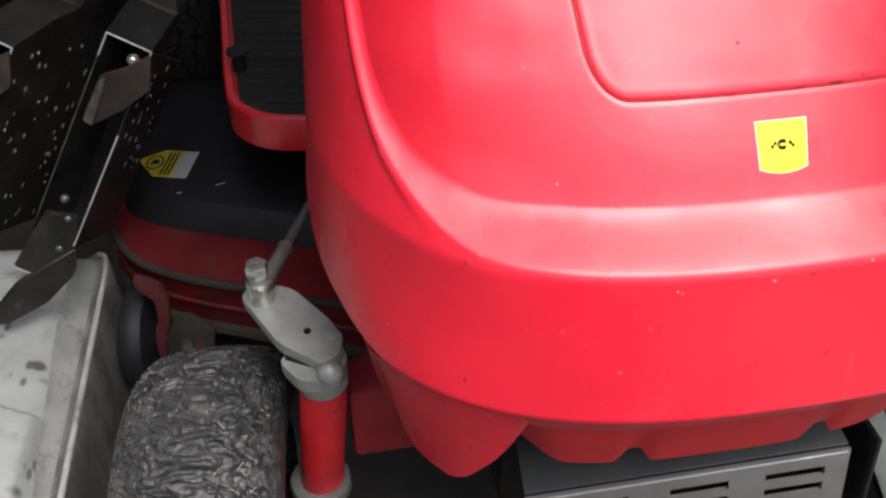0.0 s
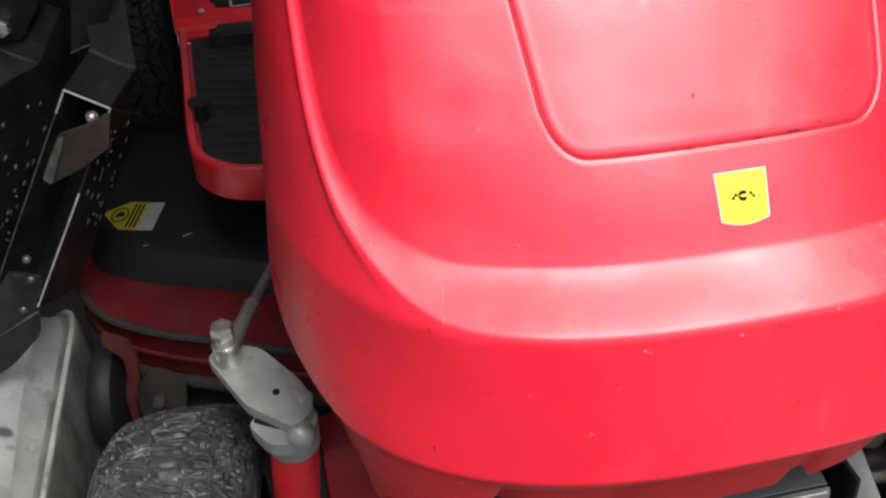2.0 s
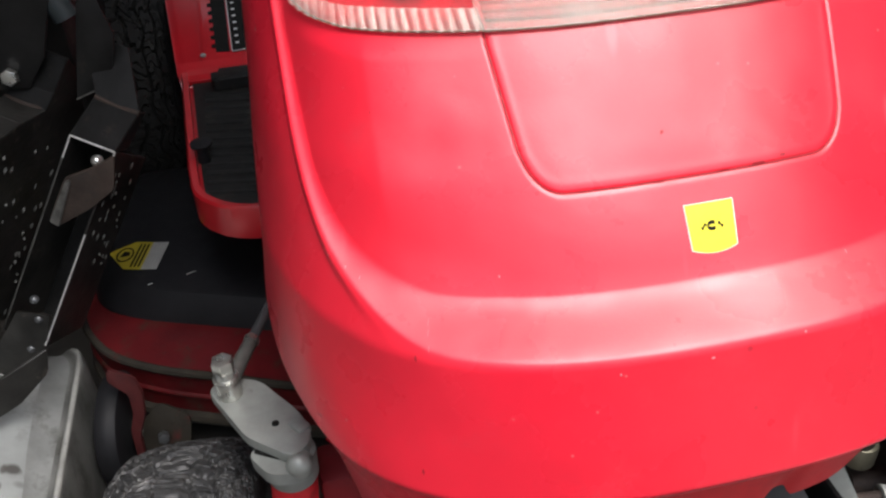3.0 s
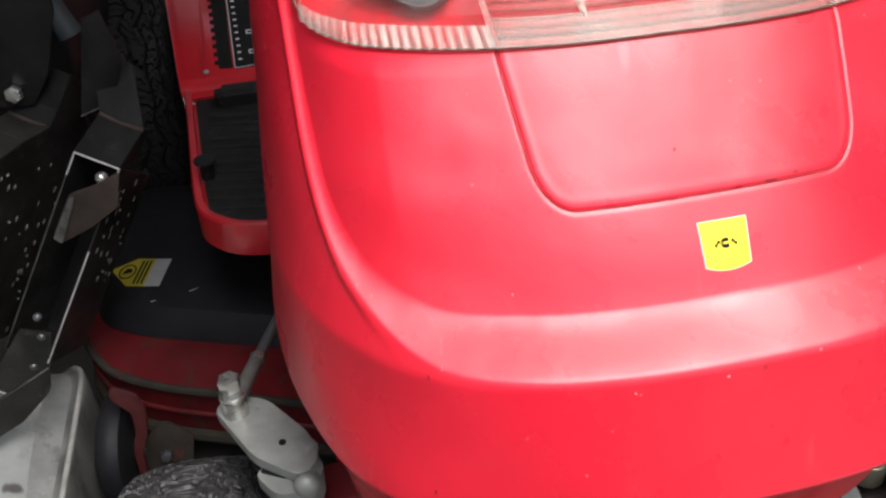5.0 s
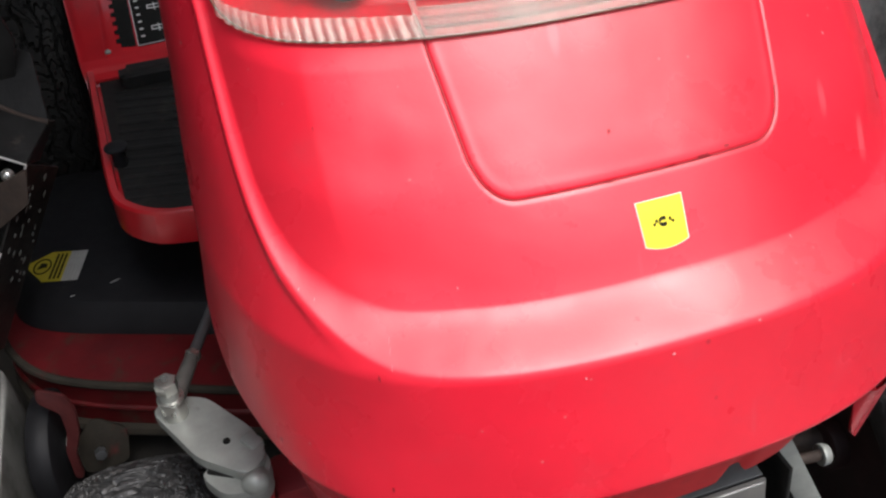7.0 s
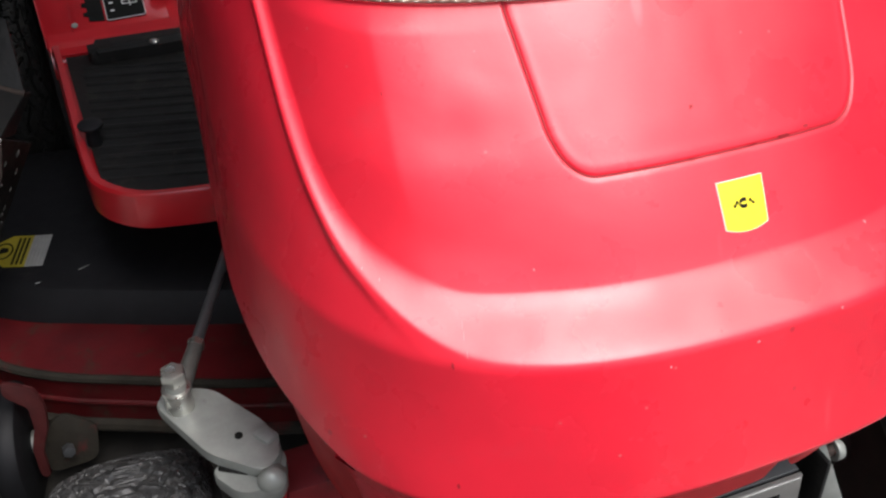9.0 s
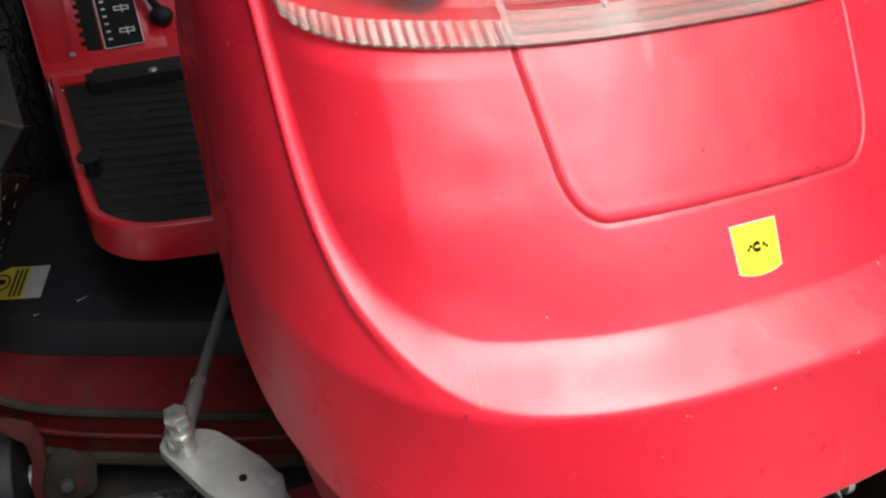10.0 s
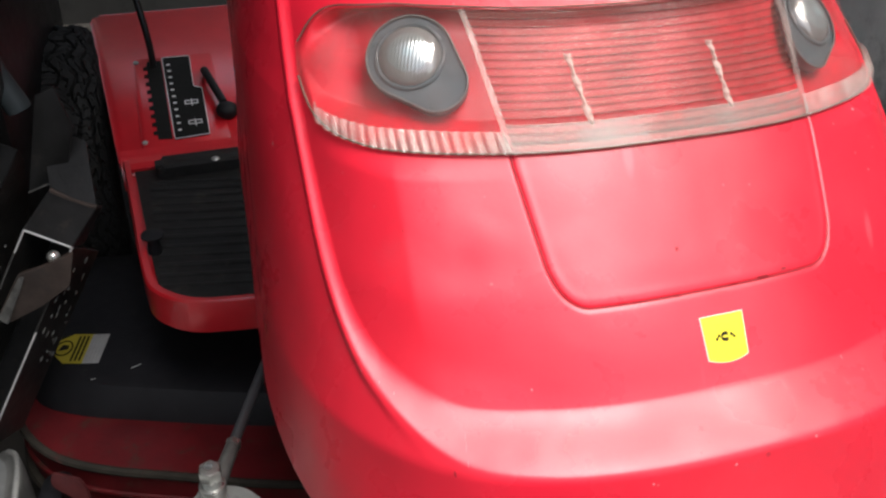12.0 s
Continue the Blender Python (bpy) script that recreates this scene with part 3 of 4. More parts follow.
def stroke(xs_, zs_, w):
    """A dark line printed on the sticker."""
    k = np.array([[-1.0], [1.0]])
    return part("emblem_stroke", sheet(hood_point(p_of(xs_ + 0 * k), zs_ + k * w, 0.0016)), INK_AND_SHADE, sticker)


stroke(0.0068 + 0.003 * np.cos(0.9 + 4.5 * t_), 0.7105 + 0.0016 * np.sin(0.9 + 4.5 * t_), 0.0009)
stroke(0.0105 + 0.0035 * t_, 0.7105 + 0.001 * np.sin(t_ * 6), 0.0007)
stroke(0.003 - 0.0035 * t_, 0.7105 + 0.001 * np.sin(t_ * 6), 0.0007)

# a dark red line laid along the front panel's shut line as its shadow
gap_a = np.linspace(0, math.pi / 2, 14)
gap_z = np.concatenate([np.linspace(0.811, 0.76, 18), 0.758 - 0.024 * np.sin(gap_a)])
gap_half = 0.108 + 0.008 * np.clip((gap_z - 0.75) / 0.055, 0, 1)
gap_x = np.concatenate([-gap_half[:18], -(gap_half[18:] - 0.024 + 0.024 * np.cos(gap_a))])
gap_x, gap_z = np.concatenate([gap_x, np.linspace(-0.08, 0.08, 24), -gap_x[:17:-1]]) + 0.002, np.concatenate([gap_z, np.full(24, 0.734), gap_z[:17:-1]])
part("shut_line_shade", pipe([tuple(v_) for v_ in hood_point(p_of(gap_x, gap_z), gap_z, -0.0001)], 0.00075, 6, 1), NICK_AND_GAP_SHADE, hood, "dark red line painted as the shadow in the panel's shut line")

# chips, nicks and rubbed spots on the hood
rnd = random.Random(3)


def chip(p, z, wide, tall, mat):
    """A small ragged spot lying on the hood."""
    r_, a_ = np.meshgrid(np.linspace(0, 1, 4), np.linspace(0, 2 * math.pi, 15))
    ragged = np.array([rnd.uniform(0.6, 1.1) for _ in range(14)])
    ragged = np.append(ragged, ragged[0])[:, None]
    part("chip", sheet(hood_point(p + r_ * ragged * np.cos(a_) * wide * 2.0, z + r_ * ragged * np.sin(a_) * tall, 0.0006)), mat, hood)


for p, z in ((-0.012, 0.662), (-0.102, 0.6605), (-0.254, 0.696), (0.052, 0.667), (0.16, 0.684), (-0.518, 0.6936), (-0.544, 0.6974), (-0.578, 0.7008)):
    chip(p, z, 0.0008 if p > -0.5 else 0.0005, 0.0009 if p > -0.5 else 0.0006, CHIP_PALE)
for z in (0.672, 0.6765, 0.679):
    chip(-0.385 - (z - 0.676), z, 0.0003, 0.0014, CHIP_PALE)
for p, z, w_, h_ in ((0.055, 0.7355, 0.0042, 0.0014), (0.02, 0.7345, 0.003, 0.0008), (-0.02, 0.7342, 0.003, 0.0007), (0.088, 0.738, 0.0025, 0.0008), (-0.407, 0.6668, 0.0012, 0.002), (-0.406, 0.5943, 0.0012, 0.002), (-0.012, 0.7577, 0.0008, 0.001), (-0.442, 0.7741, 0.0006, 0.0012)):
    chip(p, z, w_, h_, NICK_AND_GAP_SHADE)

# ---- front axle, steering and front wheels ----
part("front_axle", box((0.40, 0.05, 0.095), (0.108, 0.634, 0.324), (0, 0, 8), bevel=0.008), DARK_RED, tractor, "dull dark red front axle beam")
part("chassis", box((0.3, 1.0, 0.14), (0.13, 1.05, 0.33), (0, 0, 8), bevel=0.008), BLACK_STEEL, tractor)


def tyre_mesh(radius, width, lugs, depth, n_round=1250, n_wide=190):
    a, s = np.meshgrid(np.linspace(0, 2 * math.pi, n_round, endpoint=False), np.linspace(-1, 1, n_wide), indexing="ij")
    th = s * 2.25
    rim_r = radius * 0.56
    mid, tall = (radius + rim_r) / 2, (radius - rim_r) / 2
    c, sn = np.cos(th), np.sin(th)
    r = mid + tall * np.sign(c) * np.abs(c) ** 0.62
    x = width / 2 * np.sign(sn) * np.abs(sn) ** 0.75
    row = lugs * a / (2 * math.pi)
    col = s * 7.5 + 0.5 + 0.2 * np.sin(row * 2 * math.pi / 2) + 0.10 * np.sin(row * 3.7)
    ci = np.floor(col).astype(int)
    fc = col - ci
    along = row + 0.5 * (ci % 2) + 0.33 * np.sin(ci * 5.1) + 0.16 * np.sin(fc * 2 * math.pi) + 0.22 * (fc - 0.5) * np.sin(ci * 2.3 + 1) + 0.08 * np.sin(fc * 4 * math.pi + ci) + 0.35 * np.sin(2.3 * col + row * 0.83) + 0.2 * np.sin(row * 2.1 - 3.7 * col)
    ri = np.floor(along).astype(int)
    fr = along - ri
    pitch = 2 * math.pi * radius / lugs
    cross = np.minimum(fr, 1 - fr) * pitch
    sipe = np.abs(fr - 0.5 - 0.06 * np.sin(fc * 9)) * pitch
    lane = np.minimum(fc, 1 - fc) * width * 0.115
    own = np.sin(ri * 12.9 + ci * 78.2) * 43.7
    own = own - np.floor(own)
    h = step(cross, 0.0003, 0.0021) * (1 - 0.75 * (1 - step(lane, 0.0005, 0.0022))) * (1 - 0.45 * (1 - step(sipe, 0.0002, 0.0014)))
    h = h * (0.62 + 0.38 * own) * (0.97 + 0.03 * np.sin(a * 500 + 41 * s)) - 0.22 * (fr - 0.5) * (own - 0.3)
    h = h * step(c, -0.1, 0.3)
    r = r + depth * (h - 1) * np.clip(c + 0.3, 0, 1)
    return sheet(np.stack([x, r * np.cos(a), r * np.sin(a)], -1), close_u=True)


def wheel(name, at, radius, width, lugs, depth, turn, label, rubber=None, made=None):
    w = new(name)
    w.parent = tractor
    w.matrix_basis = pose(*at, 0, 0, turn)
    w["label"] = label
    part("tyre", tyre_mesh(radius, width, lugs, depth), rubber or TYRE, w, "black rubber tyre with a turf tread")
    bm = rod((-width * 0.3, 0, 0), (width * 0.3, 0, 0), radius * 0.57, None, 40, bevel=0.006)
    rod((-width * 0.42, 0, 0), (width * 0.42, 0, 0), 0.03, None, 20, bm, 0.004)
    part("rim", bm, RIM, w, "dark steel rim")
    return w


for s in (-1, 1):
    kx, ky = (-0.105, 0.572) if s < 0 else (0.472, 0.66)
    fx = kx + s * 0.115
    wheel("front_wheel", (fx, ky - 0.012, 0.19), 0.19, 0.15, 74, 0.006, 3, "small front wheel with a dusty grey turf tyre")
    bx, by = yawed(s * 0.515, 1.36)
    # rear tyres take blacker rubber than the front, standing for deep shade
    wheel("rear_wheel", (bx, by, 0.26), 0.26, 0.2, 40, 0.013, 8, "large rear wheel with a turf tyre blackened for deep shade", BLACK_RUBBER)
    tip = -0.016 if s < 0 else 0.016
    part("kingpin_tube", rod((kx + tip, ky, 0.24), (kx + (0 if s < 0 else tip * 0.5), ky, 0.40 if s < 0 else 0.30), 0.021 if s < 0 else 0.015, None, 32, bevel=0.002), RED_TUBE if s < 0 else RUSTY, tractor, "red painted kingpin tube" if s < 0 else "rusty brown kingpin")
    part("kingpin_collar", rod((kx + tip, ky, 0.244 if s < 0 else 0.23), (kx + tip, ky, 0.262), 0.030 if s < 0 else 0.018, None, 32, bevel=0.004), COLLAR if s < 0 else BRASSY, tractor, "steel collar")
    if s < 0:
        part("kingpin_cap", rod((kx, ky, 0.40), (kx, ky, 0.432), 0.0225, None, 28, bevel=0.003), CAST, tractor, "grey steel cap")
    part("stub_axle", rod((kx + tip, ky, 0.19), (kx + s * 0.11, ky - 0.012, 0.19), 0.016, None, 20), RUSTY, tractor)

arm = part("steering_arm", slab(rounded([(-0.182, 0.642), (-0.168, 0.657), (-0.134, 0.648), (-0.094, 0.602), (-0.082, 0.572), (-0.098, 0.552), (-0.140, 0.579)], 0.011), 0.011, pose(0, 0, 0.434), 0.0025), CAST, tractor, "grey cast steering arm")
# black disc on the arm stands for the shade in a hole
part("arm_hole_shade", rod((-0.116, 0.592, 0.4452), (-0.116, 0.592, 0.4462), 0.0033, None, 18), INK_AND_SHADE, arm)
part("bracket_clamp", slab(rounded([(-0.142, 0.572), (-0.10, 0.60), (-0.08, 0.575), (-0.088, 0.545), (-0.12, 0.545)], 0.01), 0.014, pose(0, 0, 0.419), 0.002), CAST, arm)
part("arm_pin", rod((-0.094, 0.560, 0.430), (-0.094, 0.546, 0.438), 0.0115, 0.0105, 28, bevel=0.003), CAST, arm, "rounded pin end")
part("pin_dome", ball((-0.0945, 0.550, 0.4365), 0.0118, squash=(1, 0.8, 1)), CAST, arm, "worn domed pin end")
# black sliver painted in for the dark recess above the clamp
part("clamp_gap_shade", slab(rounded([(-0.136, 0.572), (-0.112, 0.562), (-0.108, 0.568), (-0.132, 0.579)], 0.003), 0.0015, pose(0, -0.001, 0.4328)), INK_AND_SHADE, arm)
part("arm_stop", box((0.014, 0.018, 0.012), (-0.095, 0.588, 0.442), (0, 0, 40), 0.003), CAST, arm)
B = Vector((-0.160, 0.634, 0.442))
part("ball_joint", rod(B, B + Vector((0, 0, 0.022)), 0.0118, 0.0105, 24, bevel=0.003), ZINC, arm)
part("washer", rod(B + Vector((0, 0, 0.022)), B + Vector((0, 0, 0.026)), 0.0118, None, 28, bevel=0.001), ZINC, arm)
part("bolt_head", rod(B + Vector((0, 0, 0.033)), B + Vector((0, 0, 0.046)), 0.0102, None, 6, bevel=0.0015), ZINC, arm, "zinc plated hexagon bolt head")
part("bolt_neck", rod(B + Vector((0, 0, 0.025)), B + Vector((0, 0, 0.035)), 0.0085, None, 20), CAST, arm)
J, RE = B + Vector((0, 0, 0.014)), Vector((-0.05, 1.03, 0.455))
way = (RE - J).normalized()
tie = part("tie_rod", rod(J + way * 0.05, RE, 0.0052, None, 20), ROD, tractor, "dark grey steering rod")
part("rod_end", rod(J, J + way * 0.058, 0.0082, 0.0066, 20, bevel=0.001), COLLAR, tie)
part("rod_nut", rod(J + way * 0.058, J + way * 0.064, 0.0075, None, 6), ZINC, tie)

# ---- grey guard below the bumper ----
GM = pose(0.062, 0.452, 0.390, 0, -9.2, 2)


def guard_face(w, h, slots):
    """A sheet with long slots cut through it."""
    bm = bmesh.new()
    xs_ = sorted({0, w, *[v for a, b, *_ in slots for v in (a, b)]})
    zs_ = sorted({0, h, *[v for *_, a, b in slots for v in (a, b)]})
    for i in range(len(xs_) - 1):
        for j in range(len(zs_) - 1):
            mx, mz = (xs_[i] + xs_[i + 1]) / 2, (zs_[j] + zs_[j + 1]) / 2
            if any(a < mx < b and c < mz < d for a, b, c, d in slots):
                continue
            bm.faces.new([bm.verts.new(GM @ Vector((x, 0, z))) for x, z in ((xs_[i], zs_[j]), (xs_[i + 1], zs_[j]), (xs_[i + 1], zs_[j + 1]), (xs_[i], zs_[j + 1]))])
    bmesh.ops.remove_doubles(bm, verts=bm.verts, dist=1e-5)
    made = bmesh.ops.extrude_face_region(bm, geom=list(bm.faces))
    bmesh.ops.translate(bm, verts=[v for v in made["geom"] if isinstance(v, bmesh.types.BMVert)], vec=GM.to_3x3() @ Vector((0, 0.003, 0)))
    return bm


slots = [(x, x + 0.047, z, z + 0.0115) for x in (0.035, 0.115, 0.191) for z in (-0.050, -0.029)]
slots = [(a, b, c + 0.13, d + 0.13) for a, b, c, d in slots]
GM = GM @ pose(0, 0, -0.13)
guard = part("muffler_guard", guard_face(0.256, 0.13, slots), GUARD, tractor, "grey slotted sheet metal guard")
# top sheet in a darker grey than the face, standing for the bumper's shade
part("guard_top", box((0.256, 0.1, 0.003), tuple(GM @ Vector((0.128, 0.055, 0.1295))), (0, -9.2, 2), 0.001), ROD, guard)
part("guard_edge", box((0.25, 0.002, 0.0024), tuple(GM @ Vector((0.128, -0.0012, 0.1295))), (0, -9.2, 2), 0.0006), BARE_EDGE, guard)
# black sheet added behind the slots as the shade inside the guard
part("guard_slot_shade", box((0.25, 0.004, 0.11), tuple(GM @ Vector((0.128, 0.02, 0.065))), (0, -9.2, 2)), INK_AND_SHADE, guard)
part("frame_strut", box((0.022, 0.004, 0.22), (0.392, 0.5, 0.335), (0, -27, 0), 0.001), CAST, tractor, "bare grey strut")
part("side_bracket", box((0.004, 0.09, 0.16), (0.334, 0.50, 0.37), (0, -8, 8), 0.001), BLACK_STEEL, tractor)
pin = part("frame_pin", rod((0.38, 0.555, 0.304), (0.452, 0.56, 0.300), 0.0058, None, 20, bevel=0.001), RUSTY, tractor)
part("pin_head", rod((0.448, 0.56, 0.300), (0.458, 0.56, 0.2995), 0.012, 0.010, 20, bevel=0.002), CAST, pin)
part("wire_loop", pipe([(0.382, 0.56, 0.300), (0.374, 0.56, 0.285), (0.373, 0.56, 0.255), (0.386, 0.56, 0.225), (0.40, 0.56, 0.205)], 0.0024, 8), CAST, tractor, "bent grey wire loop")
part("front_plate", box((0.34, 0.006, 0.16), (0.18, 0.56, 0.42), (0, 0, 8), 0.001), BLACK_STEEL, tractor)
part("engine_block", box((0.32, 0.4, 0.3), (0.13, 0.85, 0.62), (0, 0, 8), 0.03), BLACK_STEEL, tractor)

# ---- footrest, console and mower deck ----
outline = rounded([(-0.345, 1.50), (-0.279, 1.13), (-0.262, 1.055), (-0.214, 1.016), (-0.13, 1.012), (0.30, 1.055), (0.41, 1.08), (0.45, 1.16), (0.40, 1.62)], 0.035, 8)
rest = part("footrest", slab([tuple(Vector((0.06, 1.32)) + (Vector(o) - Vector((0.06, 1.32))) * 0.985) for o in outline], 0.027, pose(0, 0, 0.350)), RED_PAINT, tractor, "red steel footrest with a turned-up rim")
bm = bmesh.new()
k = len(outline)
mid_ = Vector((0.06, 1.32))
inner = [(Vector(o) + (mid_ - Vector(o)).normalized() * 0.012) for o in outline]
ring = [[bm.verts.new((x, y, z)) for x, y, z in row] for row in ([(mid_ + (Vector(o) - mid_) * 0.985).to_tuple() + (0.345,) for o in outline], [(*o, 0.349) for o in outline], [(*o, 0.394) for o in outline], [(Vector(o) * 0.75 + i * 0.25).to_tuple() + (0.3975,) for o, i in zip(outline, inner)], [i.to_tuple() + (0.397,) for i in inner], [i.to_tuple() + (0.372,) for i in inner])]
for a, b in zip(ring, ring[1:]):
    for i in range(k):
        bm.faces.new((a[i], a[(i + 1) % k], b[(i + 1) % k], b[i]))
part("rim", bm, RED_PAINT, rest, "raised red rim")
mat_ = part("rubber_mat", slab([(mid_ + (i - mid_) * 0.985).to_tuple() for i in inner], 0.006, pose(0, 0, 0.378), 0.002), BLACK_RUBBER, rest, "black ribbed rubber mat")
for i in range(13):
    x0, y0 = yawed(-0.36, 0.66 + i * 0.025)
    x1, y1 = yawed(0.22, 0.645 + i * 0.0255)
    part("mat_rib", pipe([(x0, y0 + 0.02, 0.384), ((x0 * 2 + x1) / 3, (y0 * 2 + y1) / 3 - 0.012, 0.3845), (x1, y1 - 0.07, 0.384)], 0.0026 + 0.0012 * (i % 3), 8), BLACK_RUBBER, mat_)
peg = part("pedal_peg", rod((-0.262, 1.165, 0.384), (-0.262, 1.165, 0.41), 0.010, 0.008, 20, bevel=0.002), BLACK_PLASTIC, rest, "black plastic peg")
part("peg_top", rod((-0.262, 1.165, 0.41), (-0.262, 1.165, 0.415), 0.016, None, 24, bevel=0.002), BLACK_PLASTIC, peg)

CM = pose(-0.328, 1.42, 0.39, 0, 0, 8) @ pose(0, 0, 0, 18, 0, 0)
console = part("fender_console", slab(rounded([(-0.008, -0.004), (0.75, -0.004), (0.75, 0.42), (-0.03, 0.42)], 0.02), 0.02, CM @ pose(0, 0, -0.02), 0.006), RED_PAINT, tractor, "red painted rear fender with a shift gate")
part("console_side", slab([(-0.004, -0.15), (0.0, -0.002), (0.4, -0.002), (0.4, -0.25)], 0.006, pose(-0.328, 1.42, 0.39, 0, 0, 8) @ pose(-0.004, 0, 0, 18, 0, 0) @ pose(0, 0, 0, 90, 0, 90)), RED_PAINT, console)
plate = part("gate_plate", slab(rounded([(0.03, 0.036), (0.175, 0.036), (0.175, 0.275), (0.036, 0.275)], 0.012), 0.003, CM, 0.001), RED_PAINT, console, "raised red shift plate")
Y_, X_ = np.meshgrid(np.linspace(0, 1, 24), np.linspace(-0.006, 0.42, 12), indexing="ij")
lip_y, lip_z = np.interp(Y_, [0, 0.2, 0.42, 0.65, 0.85, 1], [0.036, 0.022, 0.008, -0.004, -0.012, -0.015]), soft(Y_, [0, 0.2, 0.42, 0.65, 0.85, 1], [0.0030, 0.0012, -0.0045, -0.013, -0.022, -0.034])
lip_at = np.stack([X_, lip_y, lip_z, 1 + 0 * X_], -1) @ np.array(CM).T
part("console_lip", thick(lip_at[..., :3], 0.003), RED_PAINT, console, "rounded front edge of the fender")
teeth = [(0.084, 0.262), (0.081, 0.053), (0.058, 0.056)]
for i in range(9):
    y = 0.066 + i * 0.0215
    teeth += [(0.058, y), (0.0515, y + 0.002), (0.0515, y + 0.009), (0.058, y + 0.011)]
teeth += [(0.0605, 0.262)]
# no opening is cut: a black slab stands for the slot's dark inside
part("shift_slot", slab(teeth, 0.0012, CM @ pose(0, 0, 0.003)), INK_AND_SHADE, console, "toothed lever slot, its inner shade laid on in black")
sign_o = [(0.084, 0.050), (0.1425, 0.053), (0.146, 0.176), (0.132, 0.182), (0.135, 0.270), (0.086, 0.271)]
sign = part("shift_sign", slab(rounded(sign_o, 0.004), 0.0014, CM @ pose(0, 0, 0.0032)), INK_AND_SHADE, console, "black shift sign with a white outline")
bm = bmesh.new()
cen = Vector((0.112, 0.15))
so = rounded([tuple(cen + (Vector(v) - cen) * 0.985) for v in sign_o], 0.004)
for (a0, a1) in zip(so, so[1:] + so[:1]):
    if (Vector(a0) - Vector(a1)).length > 1e-5:
        rod(CM @ Vector((*a0, 0.0048)), CM @ Vector((*a1, 0.0048)), 0.0007, None, 6, bm)
part("sign_outline", bm, LABEL_WHITE, sign)
for i in range(11):
    part("sign_mark", slab([(0.092, 0.07 + i * 0.0175), (0.098, 0.07 + i * 0.0175), (0.098, 0.0735 + i * 0.0175), (0.092, 0.0735 + i * 0.0175)], 0.0006, CM @ pose(0, 0, 0.0047)), LABEL_WHITE, sign)
for y in (0.083, 0.135):
    for dx, dy, w, h in ((0.112, 0, 0.022, 0.0018), (0.112, 0.008, 0.022, 0.0018), (0.111, 0, 0.0018, 0.009), (0.132, 0, 0.0018, 0.009), (0.122, -0.005, 0.0018, 0.018)):
        part("sign_mark", slab([(dx, y + dy), (dx + w, y + dy), (dx + w, y + dy + h), (dx, y + dy + h)], 0.0006, CM @ pose(0, 0, 0.0047)), LABEL_WHITE, sign)
part("plate_screw", rod(CM @ Vector((0.036, 0.051, 0.003)), CM @ Vector((0.036, 0.051, 0.0055)), 0.005, None, 16, bevel=0.001), CAST, console)
part("plate_screw", rod(CM @ Vector((0.041, 0.262, 0.003)), CM @ Vector((0.041, 0.262, 0.0055)), 0.005, None, 16, bevel=0.001), CAST, console)
lever = part("shift_lever", pipe([CM @ Vector((0.07, 0.24, -0.02)), CM @ Vector((0.068, 0.27, 0.05)), CM @ Vector((0.055, 0.33, 0.12))], 0.006), BLACK_STEEL, console, "thin black shift lever")
part("lever_knob", ball(CM @ Vector((0.053, 0.34, 0.13)), 0.02), BLACK_PLASTIC, lever)
part("side_knob", ball(CM @ Vector((0.178, 0.10, 0.012)), 0.019, squash=(1, 1, 0.8)), BLACK_PLASTIC, console, "black round knob")
part("side_lever", pipe([CM @ Vector((0.16, 0.205, 0.002)), CM @ Vector((0.155, 0.2, 0.02)), CM @ Vector((0.175, 0.11, 0.02))], 0.007), BLACK_PLASTIC, console)
pedal = part("rear_pedal", slab(rounded([(0.05, -0.012), (0.24, -0.012), (0.24, 0.035), (0.05, 0.035)], 0.014), 0.03, pose(-0.328, 1.39, 0.372, 0, 0, 8), 0.012), BLACK_RUBBER, rest, "black plastic block at the back of the mat")
part("pedal_bolt", ball(pose(-0.328, 1.39, 0.402, 0, 0, 8) @ Vector((0.145, 0.0, 0)), 0.007, squash=(1, 1, 0.5)), ZINC, pedal)
part("dash_side", box((0.014, 0.05, 0.34), (-0.03, 1.16, 0.72), (0, 6, 8), 0.004), GREY_PLASTIC, tractor, "pale grey dashboard edge")

DECK = [(-0.50, 1.45), (-0.492, 1.16), (-0.470, 1.075), (-0.417, 1.010), (-0.34, 0.974), (-0.252, 0.950), (-0.15, 0.918), (0.10, 0.87), (0.42, 0.93), (0.60, 1.05), (0.66, 1.30), (0.55, 1.55)]
outline = rounded(DECK, 0.045, 6)
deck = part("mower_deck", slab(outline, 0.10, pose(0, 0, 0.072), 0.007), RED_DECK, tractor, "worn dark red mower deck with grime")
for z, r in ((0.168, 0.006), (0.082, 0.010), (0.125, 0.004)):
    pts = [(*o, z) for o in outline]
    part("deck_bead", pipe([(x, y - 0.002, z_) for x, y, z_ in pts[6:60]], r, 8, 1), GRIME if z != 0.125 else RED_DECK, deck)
cover_o = rounded([(-0.487, 1.45), (-0.484, 1.19), (-0.455, 1.115), (-0.39, 1.082), (-0.19, 1.03), (0.1, 0.975), (0.4, 1.05), (0.42, 1.45)], 0.05, 6)
cc = Vector((0.0, 1.35))
bm = bmesh.new()
rows_ = [[bm.verts.new((*(cc + (Vector(o) - cc) * f).to_tuple(), z)) for o in cover_o] for f, z in ((1.0, 0.171), (0.99, 0.182), (0.955, 0.204), (0.935, 0.213), (0.90, 0.2155), (0.6, 0.2165))]
for a, b in zip(rows_, rows_[1:]):
    for i in range(len(cover_o)):
        bm.faces.new((a[i], a[(i + 1) % len(a)], b[(i + 1) % len(a)], b[i]))
bm.faces.new(rows_[-1])
